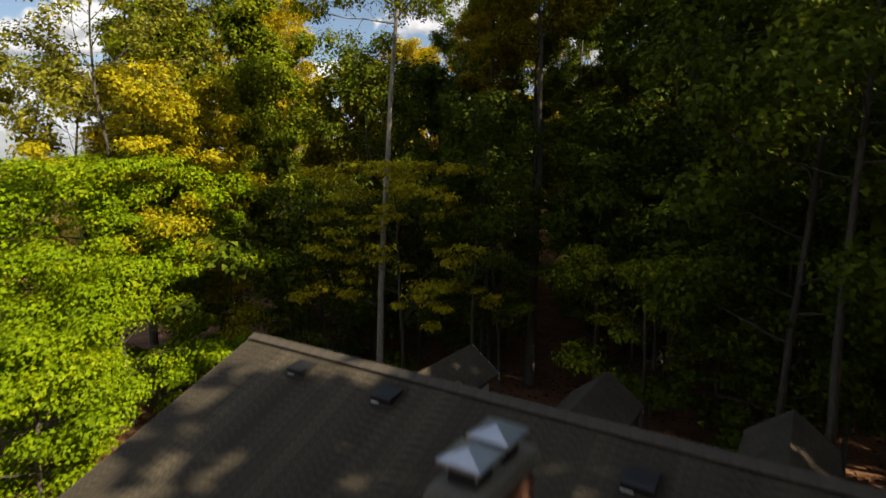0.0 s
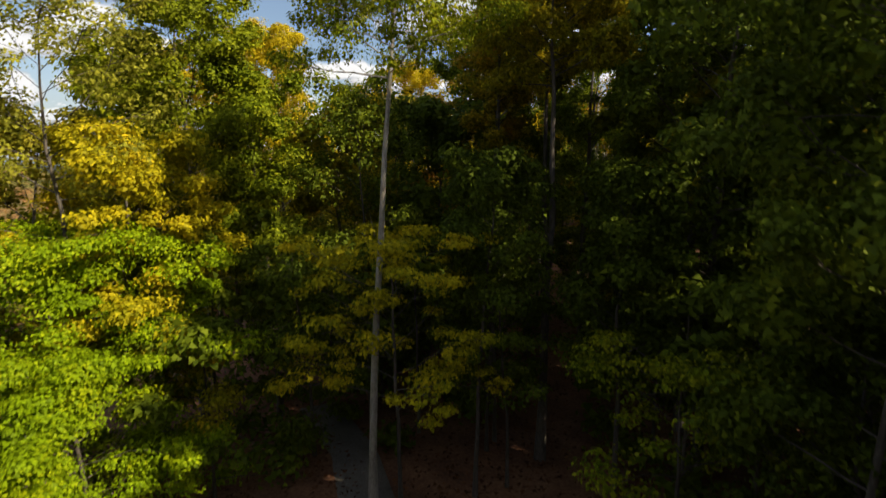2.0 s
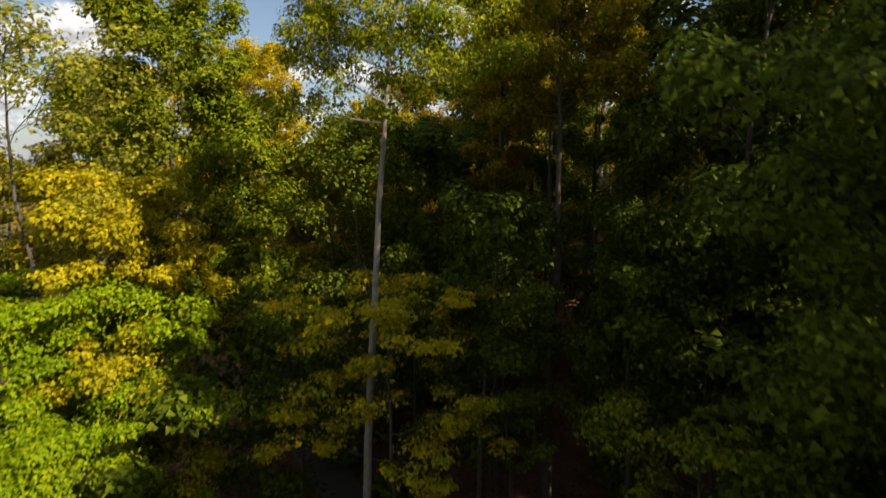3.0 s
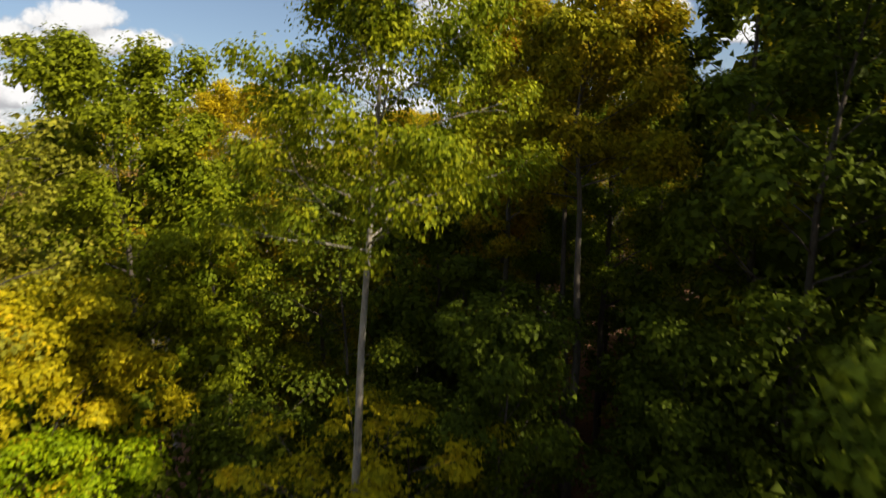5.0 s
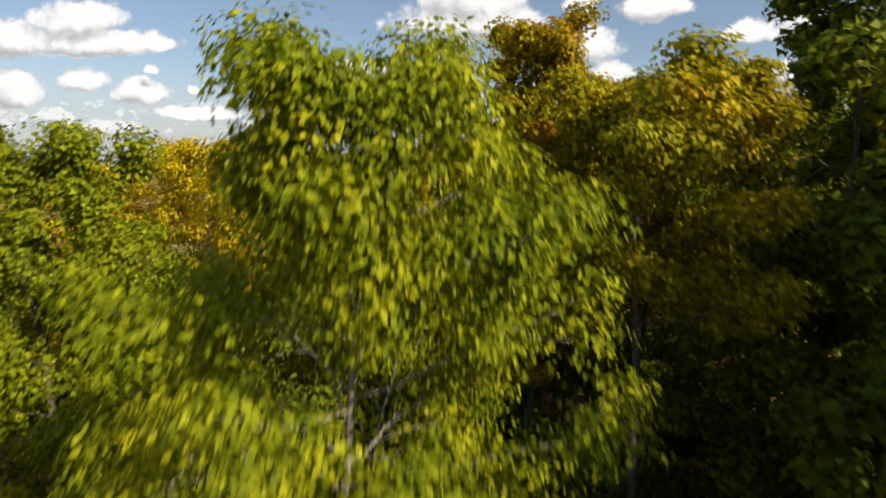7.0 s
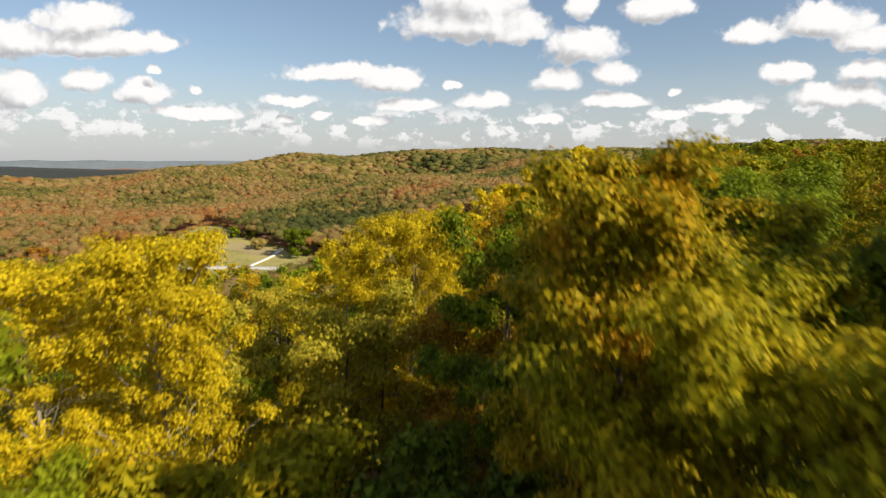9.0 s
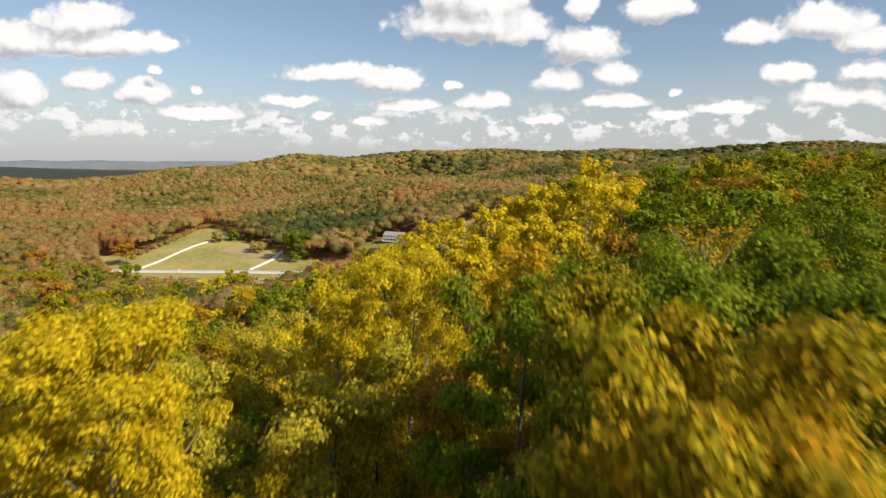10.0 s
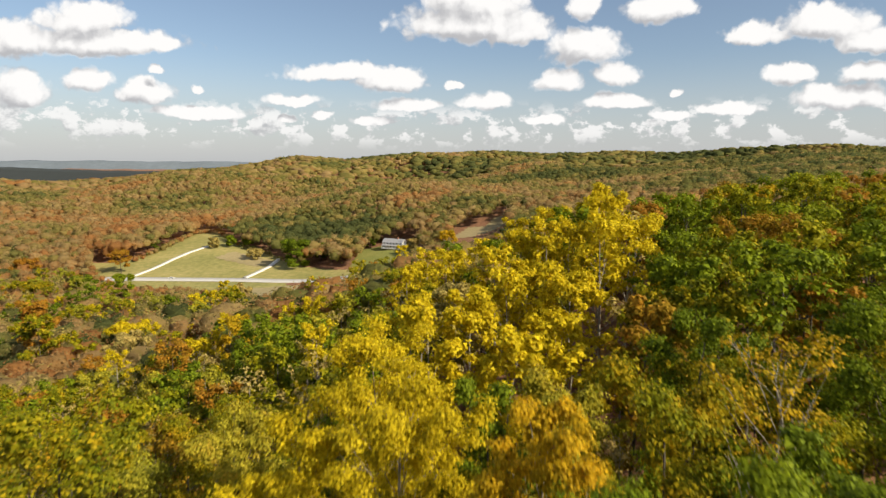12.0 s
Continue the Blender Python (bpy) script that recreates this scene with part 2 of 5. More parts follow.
# ---- the lie of the land ----
LAND = np.array([
    (0, 0, 0), (-8, 22, -.8), (9, 46, -3.4), (13, 68, -2.6), (24, 63, -1.2), (-14, 54, -3), (-5, 76, -5), (3, 100, -6),
    (-47, 155, -25), (-116, 227, -46), (-95, 474, -57), (-152, 486, -59), (-240, 598, -50), (-51, 556, -42), (-98, 614, -46),
    (-29, 709, -22), (64, 167, 7), (25, 125, 3), (21, 142, 3), (88, 178, 9), (60, 60, 2), (-330, 470, -61), (-860, 1140, -26), (-640, 1240, -6), (-330, 1340, 22),
    (-150, 1500, 36), (74, 1640, 42), (345, 1640, 50), (660, 1640, 48), (920, 1540, 54), (1090, 1440, 62), (-2700, 3500, -40), (-1200, 3600, -40),
], dtype=float)
LAND_EDGE = np.array([
    (0, -120, 0), (-60, 10, -8), (-120, 90, -35), (0, -600, -20), (-600, -400, -40), (600, -400, 10), (150, 60, 4), (220, 260, 14), (120, 380, -12), (420, 700, 20),
    (2600, -600, 0), (-2600, -600, -20), (2600, 2000, 60), (-2600, 2000, -30), (2800, 4900, -10), (-2800, 4900, -20), (0, 4900, -40), (600, 2800, -20), (-1400, 1900, -80), (-1100, 2700, -70), (-2100, 1500, -70), (-90, 1000, -8), (-60, 1200, -16), (200, 1150, 14),
], dtype=float)
_pts = np.vstack([LAND, LAND_EDGE])


def _kernel(a, b):
    return np.sqrt(((a[:, None, :2] - b[None, :, :2]) ** 2).sum(-1) + 30.0 ** 2)


_wts = np.linalg.solve(_kernel(_pts, _pts), _pts[:, 2])


def land(x, y):
    """Height of the ground at arrays of places."""
    x, y = np.atleast_1d(np.asarray(x, float)), np.atleast_1d(np.asarray(y, float))
    z = _kernel(np.stack([x, y], 1), _pts) @ _wts
    far = np.clip((np.hypot(x, y - 20) - 620) / 500, 0, 1)
    z += far * (4 * np.sin(x / 95 + y / 210) + 4 * np.sin(x / 160 - y / 130 + 1.0) + 5 * np.sin(x / 57 + 2) * np.sin(y / 71))
    fold = np.clip((y - 620) / 250, 0, 1) * np.clip((1560 - y) / 300, 0, 1)
    z += fold * (9 * np.sin(x / 92 - y / 170 + .6) + 5 * np.sin(x / 55 + y / 120 + 2.1) - 9)
    return z


def land1(x, y):
    return float(land(x, y)[0])


def mesh_object(name, verts, faces, mat, parent=None, smooth=False):
    me = bpy.data.meshes.new(name)
    verts = np.asarray(verts, np.float32)
    faces = np.asarray(faces, np.int32)
    k = faces.shape[1]
    me.vertices.add(len(verts))
    me.vertices.foreach_set("co", verts.ravel())
    me.loops.add(faces.size)
    me.loops.foreach_set("vertex_index", faces.ravel())
    me.polygons.add(len(faces))
    me.polygons.foreach_set("loop_start", np.arange(0, faces.size, k, dtype=np.int32))
    if smooth:
        me.polygons.foreach_set("use_smooth", np.ones(len(faces), bool))
    me.update(calc_edges=True)
    if mat:
        me.materials.append(mat)
    ob = new(name, me)
    if parent:
        ob.parent = parent
    return ob


def grid_faces(nx, ny):
    i, j = np.meshgrid(np.arange(nx - 1), np.arange(ny - 1), indexing="ij")
    a = (i * ny + j).ravel()
    return np.stack([a, a + ny, a + ny + 1, a + 1], 1)


GROUND_MAT = rough_material("leaf_litter", [(0, (.07, .034, .020)), (.45, (.19, .085, .042)), (.75, (.29, .145, .07)), (1, (.40, .24, .12))], 0.35, 6.0, 1.0, 0.8)
gx = np.sinh(np.linspace(-6.2, 6.2, 150)) / math.sinh(6.2) * 2700
gy = 40 + np.sinh(np.linspace(-4.6, 6.6, 170)) / math.sinh(6.6) * 4850
XX, YY = np.meshgrid(gx, gy, indexing="ij")
ground = mesh_object("ground", np.stack([XX.ravel(), YY.ravel(), land(XX.ravel(), YY.ravel())], 1), grid_faces(150, 170), GROUND_MAT, smooth=True)
tagged(ground, "hilly woodland ground covered in brown leaf litter", "ground", kind="structure")


# ---- trees ----
def tube(pts, radii, sides):
    """Vertices and quads of a tapered limb along pts."""
    pts, radii = np.asarray(pts, float), np.asarray(radii, float)
    t = np.gradient(pts, axis=0)
    t /= np.linalg.norm(t, axis=1)[:, None] + 1e-9
    ref = np.where(np.abs(t[:, 2:3]) > 0.9, np.array([[1.0, 0, 0]]), np.array([[0, 0, 1.0]]))
    u = np.cross(t, ref)
    u /= np.linalg.norm(u, axis=1)[:, None] + 1e-9
    v = np.cross(t, u)
    a = np.linspace(0, 2 * np.pi, sides, endpoint=False)
    ring = pts[:, None] + radii[:, None, None] * (np.cos(a)[None, :, None] * u[:, None] + np.sin(a)[None, :, None] * v[:, None])
    m = len(pts)
    i, j = np.meshgrid(np.arange(m - 1), np.arange(sides), indexing="ij")
    q = np.stack([i * sides + j, i * sides + (j + 1) % sides, (i + 1) * sides + (j + 1) % sides, (i + 1) * sides + j], -1).reshape(-1, 4)
    return ring.reshape(-1, 3), q


def join_tubes(tubes):
    vs, fs, k = [], [], 0
    for v, q in tubes:
        vs.append(v)
        fs.append(q + k)
        k += len(v)
    return np.concatenate(vs), np.concatenate(fs)


def limb_path(rng, start, direction, length, n, lift, wander):
    pts = [np.array(start, float)]
    d = np.array(direction, float)
    for _ in range(n):
        d = d + np.array([0, 0, lift]) + rng.normal(0, wander, 3)
        d /= np.linalg.norm(d)
        pts.append(pts[-1] + d * length / n)
    return np.array(pts)


def crown_radius(h, full):
    """Relative crown radius at relative crown height h; full 0 is a cone, 1 an egg."""
    h = min(max(h, 0.0), 1.0)
    egg = max(0.0, 1 - abs((h - 0.36) / 0.66) ** 2.4) ** 0.6
    return full * egg + (1 - full) * (1 - h) ** 0.8


def skeleton(rng, height, base, radius, limbs, seconds, full, lean, girth, fine, rise=0.0, wave=1.0):
    """Trunk, limbs and the middles of the leaf clumps of a broadleaf tree that stands at the origin."""
    n = 9 if fine else 6
    zs = np.linspace(0, 1, n)
    sway = np.cumsum(rng.normal(0, 0.012 * height * wave, (n, 2)), axis=0) * zs[:, None]
    top = height * 0.96
    trunk = np.stack([lean[0] * zs ** 1.5 + sway[:, 0], lean[1] * zs ** 1.5 + sway[:, 1], zs * top], 1)
    rad = girth * (1 - zs) ** 0.75 + 0.02
    rad[0] *= 1.35
    stem, boughs, clumps = tube(trunk, rad, 9 if fine else 6), [], []
    ga = rng.uniform(0, 6.28)
    m1, m2 = (6, 4) if fine else (3, 2)
    for k in range(limbs):
        h = (k + rng.uniform(0.0, 0.9)) / limbs
        z0 = base + (height - base) * h * 0.94
        s = z0 / top
        p0 = np.array([np.interp(s, zs, trunk[:, c]) for c in range(3)])
        ga += 2.4 + rng.normal(0, 0.3)
        reach = radius * max(.26, crown_radius(h * 0.9 + 0.05, full)) * rng.uniform(0.70, 1.10)
        slope = min(rise + 0.15 + 0.9 * h + rng.uniform(-0.1, 0.2), max(0.05, (height - z0) / max(reach, 0.6)))
        d = np.array([math.cos(ga), math.sin(ga), slope])
        d /= np.linalg.norm(d)
        length = min(reach / max(0.45, math.hypot(d[0], d[1])), reach * 1.6)
        r0 = max(0.018, 0.45 * np.interp(s, zs, rad) * (0.6 + 0.4 * (1 - h)))
        path = limb_path(rng, p0, d, length, m1, -0.02 + 0.05 * rng.random(), 0.13)
        bough = [tube(path, np.linspace(r0, 0.012, m1 + 1), 5 if fine else 3)]
        for m in range(seconds):
            f = (0.12 if fine else 0.30) + (0.88 if fine else 0.70) * (m + rng.random()) / seconds
            q0 = np.array([np.interp(f, np.linspace(0, 1, m1 + 1), path[:, c]) for c in range(3)])
            az = math.atan2(d[1], d[0]) + rng.choice((-1, 1)) * rng.uniform(0.4, 1.2)
            e = np.array([math.cos(az), math.sin(az), rng.uniform(-0.1, 0.6) + rise])
            l2 = max(0.4, radius * 0.34 * rng.uniform(0.6, 1.2) * (1.15 - 0.5 * f) * (0.4 + 0.6 * crown_radius(h, full)))
            sub = limb_path(rng, q0, e, l2, m2, -0.02, 0.16)
            if fine:
                bough.append(tube(sub, np.linspace(max(.012, r0 * 0.4), 0.006, m2 + 1), 4))
            clumps.append(sub[-1])
        clumps.append(path[-1])
        boughs.append(bough)
    clumps.append(trunk[-1])
    clumps.append(trunk[-1] + (0.3, 0, -0.8))
    clumps = np.array(clumps)
    clumps[:, 2] = np.minimum(clumps[:, 2], height + 0.25)
    return stem, boughs, clumps


def unit(v):
    return v / (np.linalg.norm(v, axis=1)[:, None] + 1e-9)


def leaf_faces(c, a, nn, L, narrow, folded=True):
    """Leaves at c, along a, facing nn: folded along the midrib, or plain three-cornered ones for trees further off."""
    s = unit(np.cross(a, nn))
    b = c - a * L * 0.5
    w = s * L * narrow
    i = np.arange(len(c))[:, None]
    if not folded:
        v = np.stack([b + w * 1.6, b + a * L * 1.05, b - w * 1.6], 1).reshape(-1, 3)
        return v, i * 3 + np.array([[0, 1, 2]])
    fold = nn * L * 0.08
    v = np.stack([b, b + a * L * 0.45 + w + fold, b + a * L, b + a * L * 0.45 - w + fold], 1).reshape(-1, 3)
    i = i * 4
    f = np.concatenate([i + np.array([[0, 1, 2]]), i + np.array([[0, 2, 3]])], 1).reshape(-1, 3)
    return v, f


def foliage(rng, clumps, per, clump, size, droop=0.5, narrow=0.34, flat=0.7, inner=0.15, folded=True):
    """Leaves in rounded sprays about each clump's middle, thickest on its upper outer side, and a few broad ones within."""
    rad = clump * rng.uniform(0.65, 1.3, len(clumps))
    c = np.repeat(clumps, per, axis=0)
    r = np.repeat(rad, per)[:, None]
    n = len(c)
    d = rng.normal(0, 1, (n, 3))
    d[:, 2] = d[:, 2] + 0.45
    d = unit(d)
    hub = clumps.mean(0)
    out = unit((c - hub) * (1, 1, 0.6))
    d = unit(d + 0.35 * out)
    pos = c + d * r * rng.uniform(0.45, 1.12, (n, 1)) * (1, 1, flat)
    nn = unit(d * 0.9 + np.array([0, 0, 0.4]) + rng.normal(0, 0.34, (n, 3)))
    t = d * (0.8, 0.8, 0.2) + np.array([0, 0, -droop]) + rng.normal(0, 0.45, (n, 3))
    a = unit(t - (t * nn).sum(1)[:, None] * nn)
    v, f = leaf_faces(pos, a, nn, size * rng.uniform(0.65, 1.3, (n, 1)), narrow, folded)
    k = int(per * inner)
    if not k:
        return v, f
    c2 = np.repeat(clumps, k, axis=0)
    m = len(c2)
    pos = c2 + rng.normal(0, 0.28, (m, 3)) * np.repeat(rad, k)[:, None] * (1, 1, flat)
    nn = unit(rng.normal(0, 1, (m, 3)) + (0, 0, .6))
    t = rng.normal(0, 1, (m, 3))
    a = unit(t - (t * nn).sum(1)[:, None] * nn)
    v2, f2 = leaf_faces(pos, a, nn, (1.5 if folded else 1.6) * size * rng.uniform(0.7, 1.2, (m, 1)), 0.38, folded)
    return np.concatenate([v, v2]), np.concatenate([f, f2 + len(v)])


def make_tree(kind, seed, height, base, radius, limbs=14, seconds=4, per=120, size=0.2, clump=1.0, full=1.0, lean=(0, 0), girth=0.22,
              bark=None, droop=0.5, narrow=0.34, bare=0.0, flat=0.7, fine=True, inner=0.15, folded=True, rise=0.0, wave=1.0):
    rng = np.random.default_rng(seed)
    tree = new("tree")
    stem, boughs, clumps = skeleton(rng, height - clump * flat, base, radius, limbs, seconds, full, lean, girth, fine, rise, wave)
    bark = bark or BARK
    if fine:
        mesh_object("trunk", *stem, bark, tree, True)
        for b in boughs:
            mesh_object("limb", *join_tubes(b), bark, tree, True)
    else:
        mesh_object("trunk", *join_tubes([stem] + [t for b in boughs for t in b]), bark, tree, True)
    if bare:
        clumps = clumps[rng.random(len(clumps)) > bare]
    mesh_object("crown", *foliage(rng, clumps, per, clump, size, droop, narrow, flat, inner, fine and folded), LEAF[kind], tree)
    return tree


def plant(tree, x, y, label, category="tree", turn=0.0, group="", sink=0.15):
    tree.matrix_basis = pose(x, y, land1(x, y) - sink, 0, 0, turn) @ Matrix.Diagonal((*tree.scale, 1))
    return tagged(tree, label, category, group)


# trees that the flight passes close by: kind, place, level of the top, level of the lowest boughs, radius, words
NEAR = [
    ("oak_deep", -3.1, 27.2, 26.0, 17.4, 4.7, dict(limbs=32, seconds=7, per=190, size=.13, clump=.75, droop=.6, narrow=.30, inner=.08, full=.18, girth=.175, bark=BARK_PALE, lean=(2.1, -1.0), wave=.25), "tall oak with a pale straight trunk and drooping green leaves"),
    ("shade", 1.6, 29.5, 14.8, 8.0, 2.4, dict(limbs=14, seconds=4, per=150, size=.15, clump=.85, droop=.55, inner=.1, girth=.10, lean=(.5, 0), folded=False), "young green oak beside the tall one"),
    ("maple", -16.2, 26.8, 11.6, -0.5, 6.3, dict(limbs=40, seconds=5, per=320, size=.125, clump=1.05, girth=.16, droop=.3, flat=.5, inner=.10, folded=False), "sunlit bright green maple beside the house"),
    ("olive", -16.9, 28.6, 21.8, 12.5, 4.6, dict(limbs=20, seconds=5, per=80, size=.15, clump=.9, girth=.14, droop=.5, inner=0, folded=False), "thin oak with brown-green leaves above the maples"),
    ("maple", -14.6, 25.4, 7.6, -1.0, 4.4, dict(limbs=24, seconds=4, per=260, size=.125, clump=.95, girth=.10, droop=.3, flat=.5, inner=.10, folded=False), "young bright green maple in full sun"),
    ("maple", -21.0, 19.0, 12.0, 0.0, 5.5, dict(limbs=16, seconds=4, per=220, size=.18, clump=1.2, girth=.16, droop=.3, flat=.55, folded=False), "green maple with a few orange sprays"),
    ("maple_yellow", -14.4, 30.4, 15.8, 3.0, 4.9, dict(limbs=28, seconds=5, per=260, size=.14, clump=.9, girth=.16, flat=.6, folded=False), "yellow-green maple turning orange in patches"),
    ("olive", -21.0, 33.0, 17.0, 4.0, 5.4, dict(limbs=16, seconds=4, per=180, size=.20, clump=1.2, girth=.16, flat=.6, folded=False), "olive and yellow maple at the wood's edge"),
    ("maple_yellow", -1.9, 27.9, 11.3, 3.2, 4.8, dict(limbs=20, seconds=4, per=110, size=.14, clump=.8, girth=.09, droop=.2, flat=.3, inner=.05, folded=False), "small understorey maple in layered gold and green"),
    ("oak", -14.8, 37.4, 25.4, 7.0, 4.6, dict(limbs=40, seconds=6, per=210, size=.155, clump=1.05, girth=.24, droop=.6, inner=.22, folded=False), "full green oak at the woodland edge"),
    ("oak_deep", -10.4, 38.5, 20.8, 6.0, 3.6, dict(limbs=22, seconds=5, per=190, size=.17, clump=1.05, girth=.18, droop=.6, inner=.22, folded=False), "slim green oak among larger ones"),
    ("oak", -21.5, 41.0, 21.0, 4.0, 5.4, dict(limbs=16, seconds=4, per=170, size=.25, clump=1.3, girth=.24, droop=.6, folded=False), "round green oak at the edge of the slope"),
    ("oak_turning", 5.6, 34.2, 27.0, 18.3, 4.3, dict(limbs=24, seconds=5, per=260, size=.15, clump=.95, girth=.26, droop=.7, narrow=.30, inner=.2, folded=False), "olive-green oak with yellowing outer leaves"),
    ("shade", 15.4, 38.5, 33.4, 7.0, 5.4, dict(limbs=32, seconds=4, per=190, size=.27, clump=1.3, girth=.30, droop=.6, inner=.3, folded=False), "very tall dark oak tipped with orange leaves"),
    ("copper", 7.0, 41.0, 27.7, 18.5, 3.5, dict(limbs=24, seconds=5, per=240, size=.13, clump=.8, girth=.24, droop=.35, inner=.25, folded=False, rise=.2), "olive oak with rust-coloured shoot tips"),
    ("copper", 3.2, 41.0, 29.2, 15.0, 2.4, dict(limbs=26, seconds=5, per=220, size=.125, clump=.72, girth=.22, droop=.35, inner=.25, folded=False, rise=.35), "golden and orange-brown oak with a domed crown"),
    ("copper", 4.2, 48.6, 28.0, 12.0, 2.7, dict(limbs=26, seconds=5, per=180, size=.13, clump=.75, girth=.22, droop=.35, inner=.25, folded=False, rise=.3), "rust-tipped olive oak behind the golden one"),
    ("green", 12.4, 52.4, 28.4, 9.0, 5.4, dict(limbs=20, seconds=4, per=360, size=.155, clump=1.25, girth=.28, inner=.3, folded=False), "broad deep green tree in full leaf"),
    ("yellow", -14.2, 54.2, 25.2, 7.0, 5.0, dict(limbs=40, seconds=7, per=140, size=.14, clump=.8, girth=.24, bark=BARK_PALE, full=.95, folded=False, rise=.7), "tall yellow tulip tree with pale branches"),
    ("yellow", -20.8, 53.0, 24.0, 6.0, 4.8, dict(limbs=34, seconds=6, per=130, size=.15, clump=.85, girth=.22, bark=BARK_PALE, folded=False, rise=.7), "golden yellow tulip tree"),
    ("maple", -14.2, 18.6, 6.4, -1.2, 3.0, dict(limbs=16, seconds=4, per=260, size=.13, clump=.95, girth=.09, droop=.3, flat=.5, inner=.10, folded=False), "low bright green maple close to the roof"),
    ("oak_turning", -7.0, 46.0, 19.0, 4.0, 4.6, dict(limbs=20, seconds=4, per=100, size=.28, clump=1.3, girth=.18, inner=.3, folded=False), "shaded rust-green oak below taller trees"),
    ("shade", -1.0, 44.0, 18.8, 3.0, 4.6, dict(limbs=20, seconds=4, per=100, size=.28, clump=1.3, girth=.16, inner=.3, folded=False), "dark green tree standing in a hollow"),
    ("oak_deep", 9.2, 24.5, 7.6, 1.5, 4.2, dict(limbs=13, seconds=3, per=110, size=.18, clump=1.0, girth=.09, droop=.3, flat=.35), "small dark green understorey tree"),
    ("shade", 2.6, 35.0, 13.5, 2.0, 3.8, dict(limbs=13, seconds=3, per=90, size=.20, clump=1.0, girth=.09), "slender understorey tree with sparse green leaves"),
    ("shade", -7.0, 33.0, 11.0, 0.0, 3.8, dict(limbs=13, seconds=3, per=90, size=.20, clump=1.1, girth=.09), "dark understorey thicket tree"),
    ("shade", -4.5, 38.0, 20.0, 3.0, 3.8, dict(limbs=22, seconds=4, per=100, size=.20, clump=1.2, girth=.10), "dark leafy young tree"),
    # top stays out of view, raised to shade the tall oak's lower boughs
    ("shade", 11.4, 18.2, 28.6, 4.5, 4.3, dict(limbs=30, seconds=3, per=120, folded=False, size=.20, clump=1.2, girth=.11, lean=(.9, .3)), "tall slender tree in deep shade"),
    ("shade", 11.4, 15.6, 20.6, 10.5, 5.6, dict(limbs=24, seconds=4, per=170, folded=False, size=.15, clump=.95, girth=.14, droop=.5, inner=.12), "green oak in half shade close beside the flight"),
    ("shade", 13.4, 31.8, 27.6, 8.5, 4.9, dict(limbs=26, seconds=4, per=110, size=.23, clump=1.25, girth=.26, inner=.12, folded=False), "slim dark tree with a high thin crown"),
    ("olive", -8.2, 60.5, 20.0, 4.0, 4.2, dict(limbs=20, seconds=4, per=170, size=.18, clump=1.1, girth=.2, inner=.2, folded=False), "olive and rust tree in a hollow of the slope"),
    ("gold", 4.9, 63.2, 26.9, 12.0, 3.0, dict(limbs=26, seconds=5, per=130, size=.14, clump=.7, girth=.2, droop=.4, inner=.08, bark=BARK_PALE, folded=False, rise=.8), "golden tulip tree with bare pale branches below"),
    ("yellow", -3.6, 71.5, 24.6, 4.0, 5.7, dict(limbs=42, seconds=6, per=150, size=.145, clump=.85, girth=.22, bark=BARK_PALE, folded=False, rise=.6), "broad yellow tulip tree"),
    ("yellow", -8.8, 69.0, 22.6, 4.0, 3.8, dict(limbs=28, seconds=5, per=130, size=.15, clump=.8, girth=.16, bark=BARK_PALE, folded=False, rise=.6), "slender yellow tulip tree beside a broader one"),
    ("gold", 18.2, 71.0, 27.4, 11.0, 4.2, dict(limbs=26, seconds=5, per=34, size=.17, clump=.7, girth=.30, bark=BARK_PALE, bare=.45, inner=0, folded=False, rise=.9), "half-bare tree with pale upright branches"),
    ("green", 2.0, 52.3, 26.6, 7.0, 4.4, dict(limbs=20, seconds=4, per=260, size=.15, clump=1.15, girth=.22, inner=.3, folded=False), "green tree in full leaf on the slope"),
    ("green", 7.8, 53.6, 27.9, 8.0, 4.2, dict(limbs=22, seconds=4, per=280, size=.15, clump=1.2, girth=.24, inner=.3, folded=False), "deep green tree with billowing boughs"),
    ("shade", 3.3, 30.6, 9.6, 2.0, 3.0, dict(limbs=14, seconds=3, per=90, size=.15, clump=.9, girth=.08, droop=.3, flat=.4, inner=.05, folded=False), "low green understorey maple"),
    ("shade", 3.2, 36.4, 14.4, 3.0, 3.0, dict(limbs=16, seconds=3, per=90, size=.17, clump=.9, girth=.10, inner=.1, folded=False), "leafy green young tree"),
    ("shade", 8.6, 30.2, 14.4, 4.0, 2.6, dict(limbs=20, seconds=4, per=110, size=.17, clump=1.0, girth=.12, inner=.2, folded=False), "dark leafy tree under taller oaks"),
    ("shade", 12.8, 19.8, 10.5, 1.0, 3.8, dict(limbs=18, seconds=4, per=110, size=.17, clump=1.0, girth=.10, flat=.5, inner=.2, folded=False), "dark green thicket tree behind the house"),
    ("shade", 16.4, 21.4, 12.5, 1.0, 4.0, dict(limbs=18, seconds=4, per=110, size=.18, clump=1.0, girth=.10, flat=.5, inner=.2, folded=False), "dense dark understorey tree"),
    ("shade", 14.4, 28.0, 11.5, 1.0, 3.8, dict(limbs=18, seconds=4, per=100, size=.18, clump=1.0, girth=.10, flat=.5, inner=.2, folded=False), "dim green understorey tree below tall trunks"),
]
for kind, x, y, top, low, rad, opt, words in NEAR:
    g = land1(x, y)
    plant(make_tree(kind, int(abs(x) * 131 + y * 17), top - g, low - g, rad, **opt), x, y, words)

